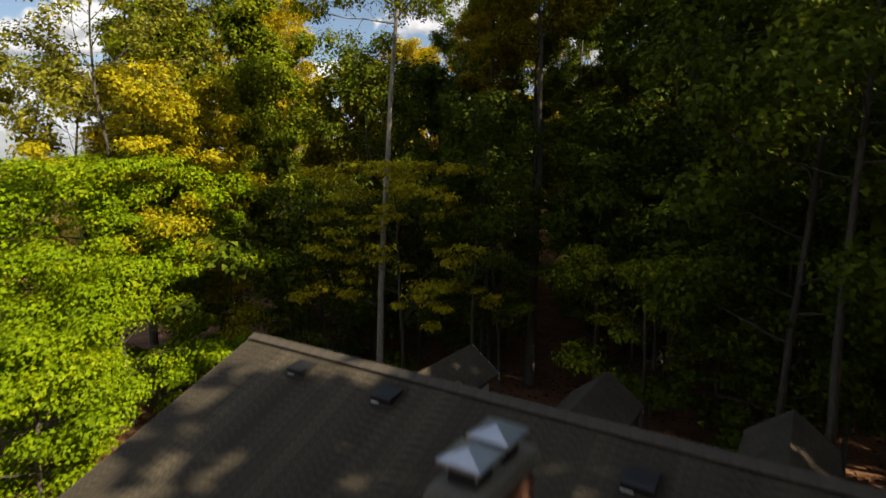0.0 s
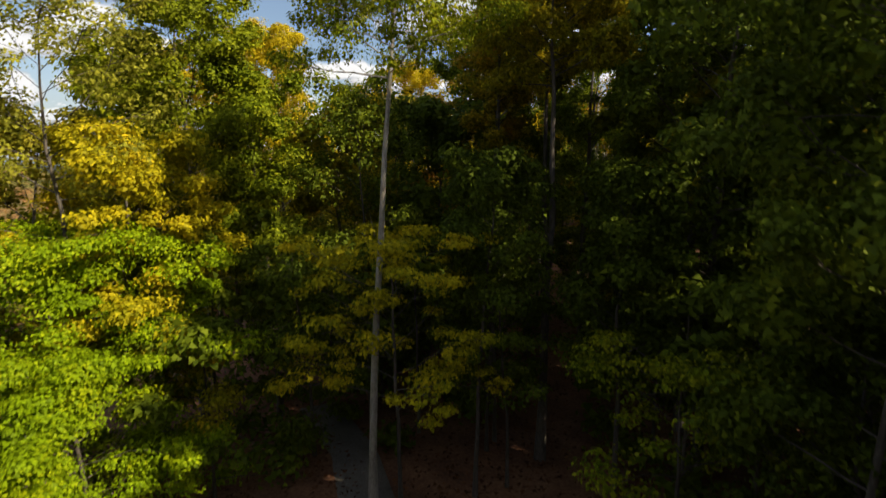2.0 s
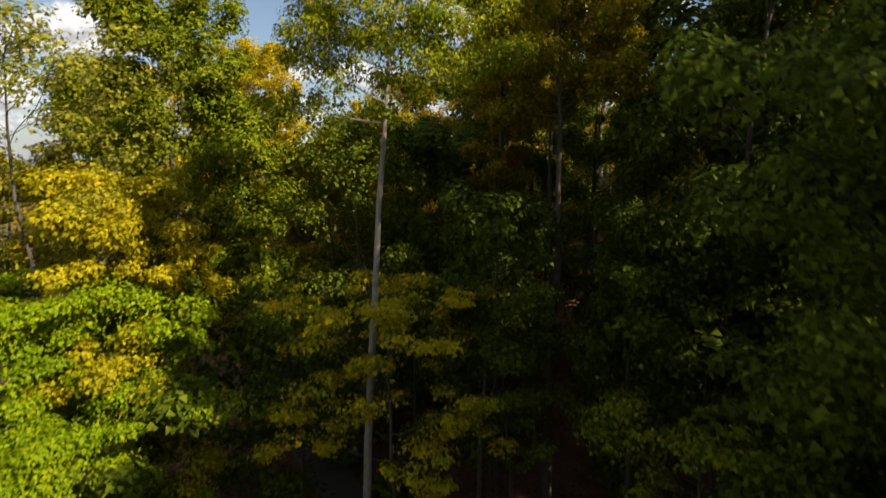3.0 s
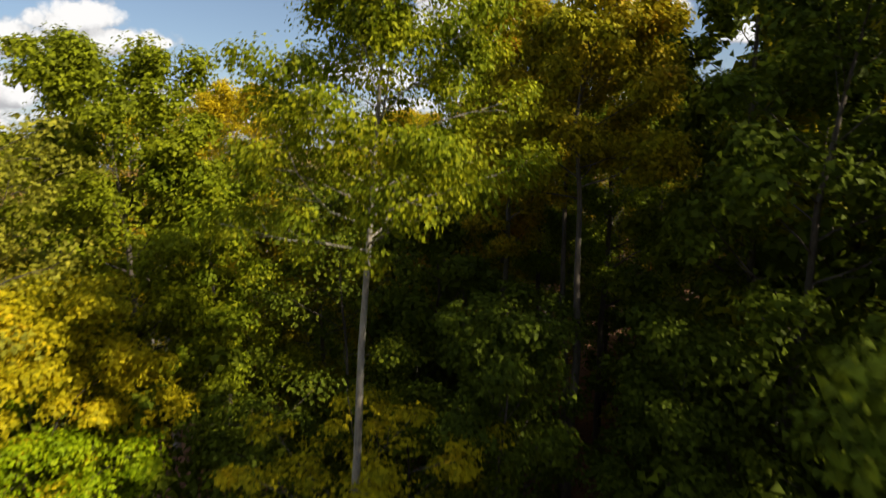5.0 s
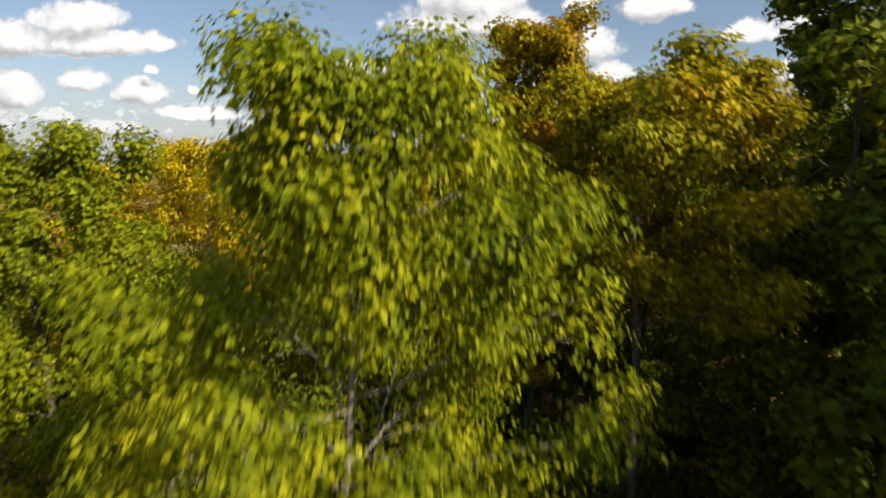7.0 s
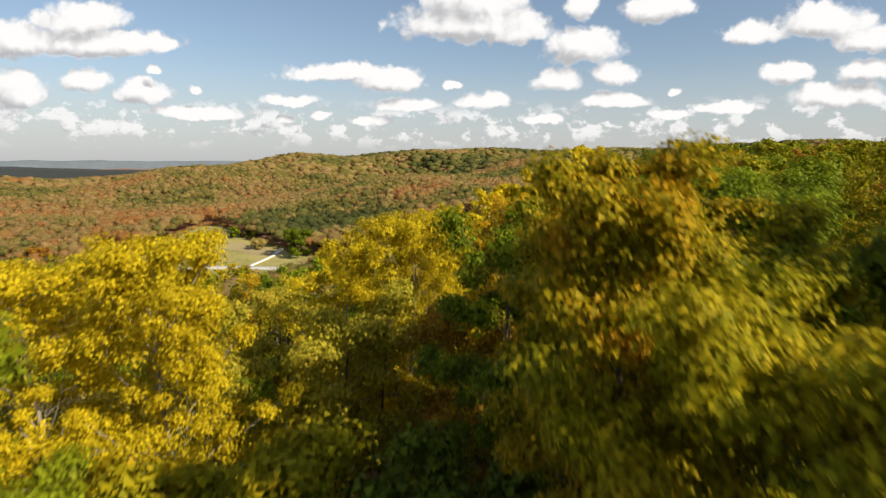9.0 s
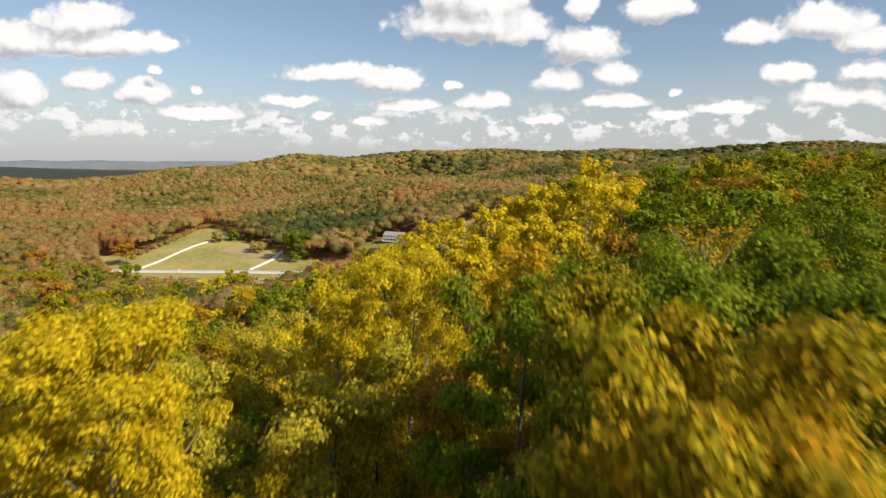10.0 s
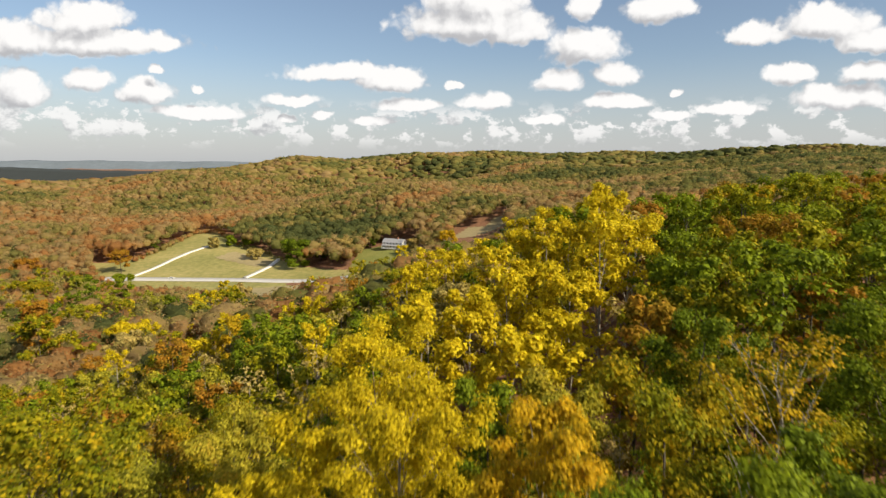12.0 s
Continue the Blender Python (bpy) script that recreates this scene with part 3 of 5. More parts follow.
# woodland trees a little further off, copied from a few grown specimens
WORDS = {
    "green": "green broadleaf tree in full leaf", "oak": "green oak beginning to turn", "oak_turning": "oak in olive and orange-brown leaf",
    "yellow": "yellow tulip tree with fine pale branches", "rust": "rust-red oak in autumn leaf", "tan": "thin tree with fading tan leaves",
    "shade": "tall dark woodland tree with a bare lower trunk", "olive": "olive-green tree with fading yellow leaves", "copper": "copper and olive oak",
}
rng_w = np.random.default_rng(5)


def stock(kind, seed, height, base, radius, limbs, seconds, per, size, clump, **kw):
    return make_tree(kind, seed, height, base, radius, limbs, seconds, per, size, clump, fine=False, **kw)


def taken(x, y, places, gap):
    return any((x - a) ** 2 + (y - b) ** 2 < gap * gap for a, b in places)


places = [(n[1], n[2]) for n in NEAR]


def wood(kinds, region, count, gap, grown, label_group, tries=4000):
    """Fills a region (a test on x, y inside bounds) with copies of grown trees."""
    (x0, x1, y0, y1), inside = region
    made = 0
    firsts = set()
    for _ in range(tries):
        if made >= count:
            break
        x, y = rng_w.uniform(x0, x1), rng_w.uniform(y0, y1)
        if not inside(x, y) or taken(x, y, places, gap):
            continue
        kind = kinds(x, y)
        pick = grown[kind][rng_w.integers(len(grown[kind]))]
        s = rng_w.uniform(0.82, 1.12)
        m = pose(x, y, land1(x, y) - 0.2, 0, 0, rng_w.uniform(0, 360)) @ Matrix.Diagonal((s, s, s * rng_w.uniform(.94, 1.06), 1))
        if pick in firsts:
            copy_thing(pick, m)
        else:
            firsts.add(pick)
            pick.matrix_basis = m
            tagged(pick, WORDS[kind], "tree", label_group)
        places.append((x, y))
        made += 1
    for kind in grown:
        for t in grown[kind]:
            if t not in firsts:
                for c in (*t.children, t):
                    bpy.data.objects.remove(c)
    return made


inner = {
    "shade": [stock("shade", 31, 27, 12, 4.8, 13, 3, 48, .42, 1.45, girth=.2, inner=.3), stock("shade", 32, 24, 8, 4.4, 13, 3, 44, .42, 1.4, girth=.15, inner=.3)],
    "oak": [stock("oak", 34, 26, 9, 5.0, 14, 3, 50, .42, 1.5, girth=.22, inner=.3)],
    "oak_turning": [stock("oak_turning", 35, 25, 9, 4.8, 14, 3, 50, .42, 1.5, girth=.2, inner=.3)],
}


def inner_kind(x, y):
    r = rng_w.random()
    return "shade" if r < .5 else ("oak" if r < .8 else "oak_turning")


def clear_of_path(x, y):
    return not (-5.5 < x < 15 and y < 44) and not (-5.5 < x < 5 and y < 56) and not (abs(x - 8 - (y - 30) * .12) < 1.6 and y < 80) and not (x < 26 and y > 41)


wood(inner_kind, ((-1, 42, 30, 61), lambda x, y: clear_of_path(x, y)), 48, 4.2, inner, "woodland trees")
brush = {
    "shade": [stock("shade", 38, 7.5, .4, 3.2, 11, 3, 38, .27, 1.05, girth=.06, inner=.2, flat=.5), stock("shade", 39, 10.5, .6, 3.4, 12, 3, 38, .28, 1.1, girth=.07, inner=.2, flat=.5)],
    "maple_yellow": [stock("maple_yellow", 40, 7.0, .8, 3.0, 10, 3, 45, .24, .95, girth=.06, inner=.1, flat=.4)],
}
WORDS["maple_yellow"] = "low understorey maple with gold and green leaves"


def on_track(x, y):
    """The leaf-strewn track that leads away between the trees, and the drive beside the house."""
    return (abs(x - 6.5 - (y - 25) * .13) < 4.2 and y < 75) or (abs(x + 4.5 + (y - 28) * .2) < 2.4 and y < 36)


wood(lambda x, y: "shade" if rng_w.random() < .85 else "maple_yellow", ((-13, 34, 27, 66), lambda x, y: not on_track(x, y)), 60, 2.9, brush, "undergrowth in the wood")
# mostly unseen trees behind and beside the house, added to shade roof and wood
behind = {
    "oak": [stock("oak", 36, 25, 6, 5.4, 14, 3, 22, .60, 1.7, girth=.22, inner=.5)],
    "shade": [stock("shade", 37, 27, 5, 5.2, 14, 3, 22, .60, 1.7, girth=.18, inner=.5)],
}
wood(lambda x, y: "oak" if x < 0 else "shade", ((-34, 44, -30, 44), lambda x, y: ((x > 23.5) or (y < -8 and x > -6) or y < -15) and (abs((x + 5) * .54 + (y - 9) * .84) > 8 or x > 32)), 44, 4.8, behind, "trees round the house")

# added tall trees, several out of view, that block sun and close sky gaps
screen = stock("shade", 61, 27, 4, 5.3, 16, 3, 46, .30, 1.5, girth=.11, inner=.12)
plant(screen, 16.8, 25, "very tall dark tree added to screen the low sun", group="trees round the house")
screen.scale = (1, 1, 1.05)
for x, y, s, turn in ((19.5, 31.5, 1.26, 75), (20.5, 40, 1.22, 15), (20.5, 26.5, 1.35, 80), (21.5, 22, 1.42, 30), (18, 13, 1.2, 200), (26, 43, 1.3, 310), (24, 47, 1.2, 150)):
    t = copy_thing(screen, pose(0, 0, 0))
    t.scale = (1, 1, 1)
    t.matrix_basis = pose(x, y, land1(x, y) - .2, 0, 0, turn) @ Matrix.Diagonal((1, 1, s, 1))
    places.append((x, y))
# further added copies, most outside the view, sized to shade the roof and dormers
coarse = next(o for o in scene.collection.objects if o.name.startswith("tree") and o.get("group") == "trees round the house")
for x, y, s, turn in ((4.5, -9.5, 1.05, 100), (-4, -12, 1.0, 210), (-12, -9, .95, 300), (10.8, -6.4, .68, 60), (13.2, -2.2, .80, 170), (14.4, .8, .82, 290), (16.6, 4, .86, 10), (14.6, -6.5, .72, 220),
                      (24, 12, 1.1, 200), (19, 15, 1.25, 310), (20, 9, 1.3, 20), (27, 50, 1.3, 90), (31, 57, 1.3, 140), (34, 48, 1.3, 260)):
    t = copy_thing(coarse, pose(0, 0, 0))
    t.matrix_basis = pose(x, y, land1(x, y) - .2, 0, 0, turn) @ Matrix.Diagonal((1, 1, s, 1))
    places.append((x, y))

# lower trees in the gap between the tulip trees
for kind, x, y, top, rad, words in (("rust", .6, 60.0, 20.4, 3.7, "rust-brown oak below the yellow tulip trees"), ("olive", -5.4, 64.6, 20.8, 3.4, "olive tree flecked with yellow in the gap between tulip trees")):
    g = land1(x, y)
    plant(make_tree(kind, int(abs(x) * 131 + y * 17), top - g, 5 - g, rad, limbs=22, seconds=4, per=120, size=.17, clump=1.0, girth=.16, inner=.15, folded=False), x, y, words)

# hillside trees that stand out: kind, place, level of the top, radius
HILL = [
    ("yellow", 28.5, 129, 28.6, 5.8), ("yellow", 22, 141, 25.8, 5.2), ("yellow", 27, 187, 25.2, 6.0), ("yellow", 44, 202, 26.5, 7.0), ("yellow", 13, 142, 24, 4.6),
    ("yellow", -2, 105, 20.5, 4.2), ("yellow", 3, 107, 21.2, 4.2), ("yellow", -6.5, 90, 22.2, 4.8), ("yellow", 5, 96, 19.8, 3.8), ("yellow", 11, 118, 22.5, 4.6), ("yellow", 16, 112, 23.5, 4.4),
    ("tan", 8, 131, 21, 4.6), ("tan", 0.5, 122, 18.5, 4.4), ("copper", 12.2, 70.5, 25.8, 4.8), ("green", 20.2, 84.5, 25.2, 4.2), ("green", 15.5, 61.5, 26.0, 4.2), ("rust", 19.5, 98, 23, 4.4),
    ("green", 34, 99.5, 28.5, 6.4), ("green", 30, 76.5, 28.0, 5.4), ("rust", 46, 124, 29.4, 6.6), ("green", 30, 110, 25, 5.0), ("oak", 58, 132, 30, 6.5), ("green", 3, 77, 22, 3.2), ("olive", 8.5, 79, 22, 3.6),
    ("oak", 84, 173, 34, 7.5), ("gold", 66, 168, 31.5, 7.0), ("rust", 73, 185, 31.5, 7.0), ("green", -24, 134, 10.3, 6.0), ("green", -37, 148, 2.2, 6.4), ("green", -45, 136, 0.5, 5.0), ("rust", -60, 160, -2, 5.0),
    ("olive", -17, 81, 17.6, 4.6), ("olive", -27, 82, 14, 4.6), ("copper", -22.5, 92, 13, 4.6), ("olive", -16, 63, 20.8, 3.8),
    ("gold", -51, 176, -1.2, 5.0), ("yellow", -122, 252, -25.6, 6.4), ("rust", -272, 507, -38, 7.5), ("rust", -325, 472, -40, 8.0), ("copper", -258, 390, -41, 8.5), ("copper", -276, 402, -42, 7.0),
    ("green", -243, 411, -41, 7.5), ("green", -219, 419, -41, 7.0), ("tan", -100, 212, -17, 6.0), ("tan", -114, 348, -32, 6.0), ("gold", 2, 481, -17, 7.0), ("green", -80, 300, -27, 7.0),
    ("rust", -144, 234, -12, 6.5), ("copper", -135, 222, -14, 6.0),
]
for kind, x, y, top, rad in HILL:
    near = y < 95
    h = top - land1(x, y)
    t = make_tree(kind, int(abs(x) * 7 + y * 3), h, max(3, h * .3), rad, 18 if near else 16, 4 if near else 3, 170 if near else 60, .18 if near else (.42 if y < 200 else .75), rad * .27, fine=False, inner=.2,
                  bark=BARK_PALE if kind == "yellow" else BARK, girth=.2, rise=.6 if kind == "yellow" else 0.0)
    plant(t, x, y, WORDS.get(kind, {"gold": "golden orange maple on the valley side", "copper": "copper and olive oak on the valley side"}.get(kind, "autumn tree on the hillside")))
    places.append((x, y))


def hill_stock(seed, per, size):
    """Autumn trees for the hillside; leaves finer on the nearer ones."""
    kw = dict(size=size, girth=.2)
    tall = dict(bark=BARK_PALE, inner=.12, rise=.65, **kw)
    return {
        "yellow": [stock("yellow", seed, 25, 5, 4.0, 18, 3, per, clump=1.0, full=.9, **tall), stock("yellow", seed + 1, 22, 4, 4.0, 18, 3, per, clump=1.0, **tall)],
        "green": [stock("green", seed + 2, 23, 5, 5.0, 16, 3, per, clump=1.35, inner=.25, **kw), stock("green", seed + 3, 21, 4, 4.8, 16, 3, per, clump=1.35, inner=.25, **kw)],
        "rust": [stock("rust", seed + 4, 22, 5, 4.6, 15, 3, per, clump=1.3, inner=.25, **kw)],
        "oak_turning": [stock("oak_turning", seed + 5, 23, 5, 4.8, 15, 3, per, clump=1.3, inner=.25, **kw)],
        "copper": [stock("copper", seed + 7, 22, 5, 4.6, 16, 3, per, clump=1.25, inner=.25, **kw)],
        "olive": [stock("olive", seed + 8, 21, 4, 4.6, 16, 3, per, clump=1.25, inner=.2, **kw), stock("olive", seed + 9, 18, 3, 4.2, 16, 3, per, clump=1.2, inner=.2, **kw)],
        "tan": [stock("tan", seed + 6, 20, 5, 3.8, 18, 4, per // 5, clump=.9, bark=BARK_PALE, inner=0, rise=.7, **kw)],
    }


def outer_kind(x, y):
    r = rng_w.random()
    if x > 10 + (y - 60) * .30:
        return "green" if r < .38 else ("oak_turning" if r < .64 else ("copper" if r < .90 or y < 80 else "rust"))
    if x > -9 + (y - 60) * .02:
        return "yellow" if r < .60 else ("tan" if r < .74 else ("olive" if r < .86 else ("copper" if r < .95 else "green")))
    return "tan" if r < .30 else ("olive" if r < .58 else ("green" if r < .70 else ("copper" if r < .82 else ("oak_turning" if r < .90 else ("yellow" if r < .96 else "rust")))))


def on_slope(x, y):
    return abs(x) < 22 + (y - 40) * .75 and not (-28 < x < -2 and y < 68) and not (-2 < x < 34 and y < 60)


wood(outer_kind, ((-60, 75, 56, 92), on_slope), 80, 5.2, hill_stock(41, 100, .21), "autumn trees on the hillside", 9000)


def grove(kinds, region, count, gap, grown):
    """The same trees further down the slope, joined into one mesh for each kind."""
    (x0, x1, y0, y1), inside = region
    parts = {}
    for _ in range(9000):
        if count <= 0:
            break
        x, y = rng_w.uniform(x0, x1), rng_w.uniform(y0, y1)
        if not inside(x, y) or taken(x, y, places, gap):
            continue
        kind = kinds(x, y)
        pick = grown[kind][rng_w.integers(len(grown[kind]))]
        s = rng_w.uniform(.85, 1.12)
        m = np.array(pose(x, y, land1(x, y) - .2, 0, 0, rng_w.uniform(0, 360)) @ Matrix.Diagonal((s, s, s, 1)))
        parts.setdefault(kind, []).append((pick, m))
        places.append((x, y))
        count -= 1
    for kind, items in parts.items():
        for piece, name in (("crown", "treetops"), ("trunk", "stems")):
            vs, fs, k = [], [], 0
            for pick, m in items:
                me = next(c for c in pick.children if c.name.startswith(piece)).data
                v = np.empty(len(me.vertices) * 3, np.float32)
                me.vertices.foreach_get("co", v)
                v = v.reshape(-1, 3) @ m[:3, :3].T + m[:3, 3]
                f = np.empty(len(me.loops), np.int32)
                me.loops.foreach_get("vertex_index", f)
                fs.append(f.reshape(len(me.polygons), -1) + k)
                vs.append(v)
                k += len(v)
            ob = mesh_object(name, np.concatenate(vs), np.concatenate(fs), me.materials[0])
            tagged(ob, f"{'crowns' if piece == 'crown' else 'trunks'} of {WORDS[kind].split(' with ')[0]}s on the lower slope", "forest", kind="stuff")
    for kind in grown:
        for t in grown[kind]:
            for c in (*t.children, t):
                bpy.data.objects.remove(c)


grove(outer_kind, ((-150, 150, 92, 192), on_slope), 300, 6.2, hill_stock(51, 30, .42))

# the far woods: every crown a heap of leaf clumps, joined
# pale, dulled tints and high translucency stand in for distance haze
FAR_LEAF, n_, l_ = material("far_autumn_foliage")
at_ = n_.new("ShaderNodeAttribute")
at_.attribute_name = "tint"
rp_ = ramp_node(n_, [(0, (.115, .135, .046)), (.20, (.200, .202, .058)), (.38, (.315, .262, .075)), (.52, (.395, .300, .108)), (.66, (.420, .298, .135)), (.82, (.450, .265, .098)), (1, (.430, .215, .074))])
tn_ = n_.new("ShaderNodeAttribute")
tn_.attribute_name = "tone"
tc_ = n_.new("ShaderNodeTexCoord")
nf_ = n_.new("ShaderNodeTexNoise")
nf_.inputs["Scale"].default_value = 0.55
nf_.inputs["Detail"].default_value = 5
nf_.inputs["Roughness"].default_value = 0.72
l_.new(tc_.outputs["Object"], nf_.inputs["Vector"])
mt_ = n_.new("ShaderNodeMath")
mt_.operation = "MULTIPLY_ADD"
mt_.inputs[1].default_value = 0.45
l_.new(nf_.outputs["Fac"], mt_.inputs[0])
sh_ = n_.new("ShaderNodeMath")
sh_.operation = "SUBTRACT"
sh_.inputs[1].default_value = 0.225
l_.new(at_.outputs["Fac"], sh_.inputs[0])
l_.new(sh_.outputs[0], mt_.inputs[2])
l_.new(mt_.outputs[0], rp_.inputs[0])
bu_ = n_.new("ShaderNodeBump")
bu_.inputs["Strength"].default_value = 1.0
bu_.inputs["Distance"].default_value = 1.1
l_.new(nf_.outputs["Fac"], bu_.inputs["Height"])
ge_ = n_.new("ShaderNodeNewGeometry")
hs_ = n_.new("ShaderNodeHueSaturation")
l_.new(rp_.outputs[0], hs_.inputs["Color"])
mm_ = n_.new("ShaderNodeMath")
mm_.operation = "MULTIPLY_ADD"
mm_.inputs[1].default_value = 0.22
l_.new(ge_.outputs["Random Per Island"], mm_.inputs[0])
l_.new(tn_.outputs["Fac"], mm_.inputs[2])
l_.new(mm_.outputs[0], hs_.inputs["Value"])
bs_ = n_.new("ShaderNodeBsdfPrincipled")
bs_.inputs["Roughness"].default_value = 0.9
bs_.inputs["Specular IOR Level"].default_value = 0.1
l_.new(bu_.outputs[0], bs_.inputs["Normal"])
l_.new(hs_.outputs[0], bs_.inputs["Base Color"])
tl_ = n_.new("ShaderNodeBsdfTranslucent")
l_.new(hs_.outputs[0], tl_.inputs["Color"])
ms_ = n_.new("ShaderNodeMixShader")
ms_.inputs[0].default_value = 0.56
l_.new(bs_.outputs[0], ms_.inputs[1])
l_.new(tl_.outputs[0], ms_.inputs[2])
ou_ = n_.new("ShaderNodeOutputMaterial")
l_.new(ms_.outputs[0], ou_.inputs[0])


def inside_ring(x, y, ring):
    """Even-odd test of many points against a ring of corners."""
    c = np.zeros(len(x), bool)
    for (x1, y1), (x2, y2) in zip(ring, ring[1:] + ring[:1]):
        hit = ((y1 > y) != (y2 > y)) & (x < (x2 - x1) * (y - y1) / (y2 - y1 + 1e-9) + x1)
        c ^= hit
    return c


MEADOW = [(-305, 518), (-316, 536), (-279, 542), (-275, 575), (-274, 620), (-273, 659), (-253, 663), (-227, 627), (-201, 594), (-168, 570),
          (-151, 548), (-141, 532), (-89, 503), (-60, 486), (-60, 468), (-82, 424), (-87, 389), (-122, 415), (-152, 456), (-260, 478)]
LAWN = [(-73, 512), (-72, 555), (-57, 557), (-30, 530), (-30, 496), (-46, 496)]
TOP_FIELD = [(3, 545), (22, 589), (38, 582), (50, 622), (60, 630), (62, 589), (43, 555), (26, 542)]
CLEARINGS = [MEADOW, LAWN, TOP_FIELD, [(-66, 545), (-50, 575), (-22, 556), (-34, 532)]]


def open_ahead(x, y, reach):
    """True where a clearing begins within reach metres further down the view along the valley."""
    away = np.hypot(x, y - 41)
    dx, dy = x / away, (y - 41) / away
    hit = np.zeros(len(x), bool)
    for k in np.arange(0, reach + 1, 10.0):
        for ring in CLEARINGS:
            hit |= inside_ring(x + dx * k, y + dy * k, ring)
    return hit


def far_wood(name, label, area, spacing, sprays, size, radius, height, seed, rings, seg, test=None, open_reach=120, spot=0.14, flat=1.0):
    """Woodland seen from afar: each tree a lobed dome with a skirt, roughened by sprays of leaves."""
    rng = np.random.default_rng(seed)
    x0, x1, y0, y1 = area
    xs, ys = np.meshgrid(np.arange(x0, x1, spacing), np.arange(y0, y1, spacing), indexing="ij")
    xs = xs + (np.arange(xs.shape[1]) % 2)[None] * spacing * .5
    x = xs.ravel() + rng.uniform(-.62, .62, xs.size) * spacing
    y = ys.ravel() + rng.uniform(-.62, .62, xs.size) * spacing
    keep = np.abs(x + 5) < (y - 20) * 0.83 + 20
    keep &= ~open_ahead(x, y, open_reach)
    for _, a, b, _, c in HILL:
        keep &= np.hypot(x - a, y - b) > c
    if test is not None:
        keep &= test(x, y)
    x, y = x[keep], y[keep]
    n = len(x)
    z = land(x, y)
    patch = np.array([noise.fractal((a / 150, b / 150, 0.3), 1.0, 2.0, 3) for a, b in zip(x, y)])
    grain = np.array([noise.fractal((a / 38, b / 38, 7.3), 1.0, 2.0, 2) for a, b in zip(x, y)])
    # greener to the right, partly as painted cloud shadow on that ridge
    mean = 0.50 + 0.10 * np.clip((-x - 60) / 250, 0, 1) * (y > 420) - 0.20 * np.clip((x - 40) / 300, 0, 1) - 0.12 * np.clip((y - 850) / 400, 0, 1)
    mean = np.where(y < 300, 0.40 + 0.12 * np.clip((-x - 95) / 60, 0, 1), mean)
    mean = np.where(np.hypot(x + 30, y - 720) < 38, 0.92, mean)
    mean = np.where(np.hypot((x + 100) / 1.5, y - 610) < 42, 0.08, mean)
    mean = np.where((np.hypot((x + 215) / 1.2, y - 600) < 92) & (y > 560), mean - .18, mean)
    tint = np.clip(mean + patch * 0.50 + grain * 0.25 + rng.normal(0, spot, n), 0, 1)
    tone = rng.uniform(.86, 1.04, n)
    r = radius * np.exp(rng.normal(0, .34, n)).clip(.5, 1.7)
    h = height * rng.uniform(.84, 1.12, n) * (r / radius) ** .25
    tall = r * rng.uniform(.6, 1.0, n) * flat
    th = np.linspace(0, 2 * np.pi, seg, endpoint=False)
    el = np.linspace(-0.35, 1.0, rings)
    el_, th_ = np.repeat(el, seg), np.tile(th, rings)
    dome = np.stack([np.cos(el_) * np.cos(th_), np.cos(el_) * np.sin(th_), np.sin(el_)], 1)
    dome[:seg, :2] *= .8
    dome[:seg, 2] = -.75
    dome = np.vstack([dome, [[0, 0, 1.0]]])
    el_, th_ = np.append(el_, 1.5), np.append(th_, 0.0)
    nv = len(dome)
    p1, p2, p3 = rng.uniform(0, 6.28, (3, n, 1))
    lobes = 1 + .15 * np.sin(2 * th_[None] + p1) + .15 * np.sin(3 * th_[None] + p2 + 2 * el_[None]) + .10 * np.sin(4 * el_[None] + 2 * th_[None] + p3) + rng.normal(0, .13, (n, nv))
    size3 = np.stack([r, r, tall], 1)[:, None]
    mid = np.stack([x, y, z + h - tall], 1)[:, None]
    v = mid + dome[None] * size3 * lobes[:, :, None] * (.86 if sprays > 100 else .74 if sprays > 10 else .9)
    tris = []
    for a in range(rings - 1):
        for b in range(seg):
            p, q = a * seg + b, a * seg + (b + 1) % seg
            tris += [(p, q, q + seg), (p, q + seg, p + seg)]
    tris += [((rings - 1) * seg + b, (rings - 1) * seg + (b + 1) % seg, nv - 1) for b in range(seg)]
    tris = np.array(tris)
    f = (tris[None] + (np.arange(n) * nv)[:, None, None]).reshape(-1, 3)
    v = v.reshape(-1, 3)
    tints, tones = np.repeat(tint, nv), np.repeat(tone * .92, nv)
    if sprays:
        d = unit(rng.normal(0, 1, (n * sprays, 3)) + (0, 0, .55))
        w = np.arctan2(d[:, 1], d[:, 0])[:, None]
        e = np.arcsin(d[:, 2])[:, None]
        own = np.repeat(np.arange(n), sprays)
        lob = 1 + .15 * np.sin(2 * w + p1[own]) + .15 * np.sin(3 * w + p2[own] + 2 * e) + .10 * np.sin(4 * e + 2 * w + p3[own])
        c = mid[own, 0] + d * size3[own, 0] * lob * rng.uniform(.80, 1.12, (n * sprays, 1))
        nn = unit(d + rng.normal(0, .75, d.shape) + (0, 0, .1))
        t = rng.normal(0, 1, d.shape)
        a = unit(t - (t * nn).sum(1)[:, None] * nn)
        v2, f2 = leaf_faces(c, a, nn, size * rng.uniform(.6, 1.3, (n * sprays, 1)), .4, False)
        f = np.concatenate([f, f2 + len(v)])
        v = np.concatenate([v, v2])
        tints = np.concatenate([tints, np.clip(np.repeat(tint, sprays * 3) + np.repeat(rng.normal(0, .05, n * sprays), 3), 0, 1)])
        tones = np.concatenate([tones, np.repeat(tone, sprays * 3)])
    ob = mesh_object(name, v, f, FAR_LEAF, None, True)
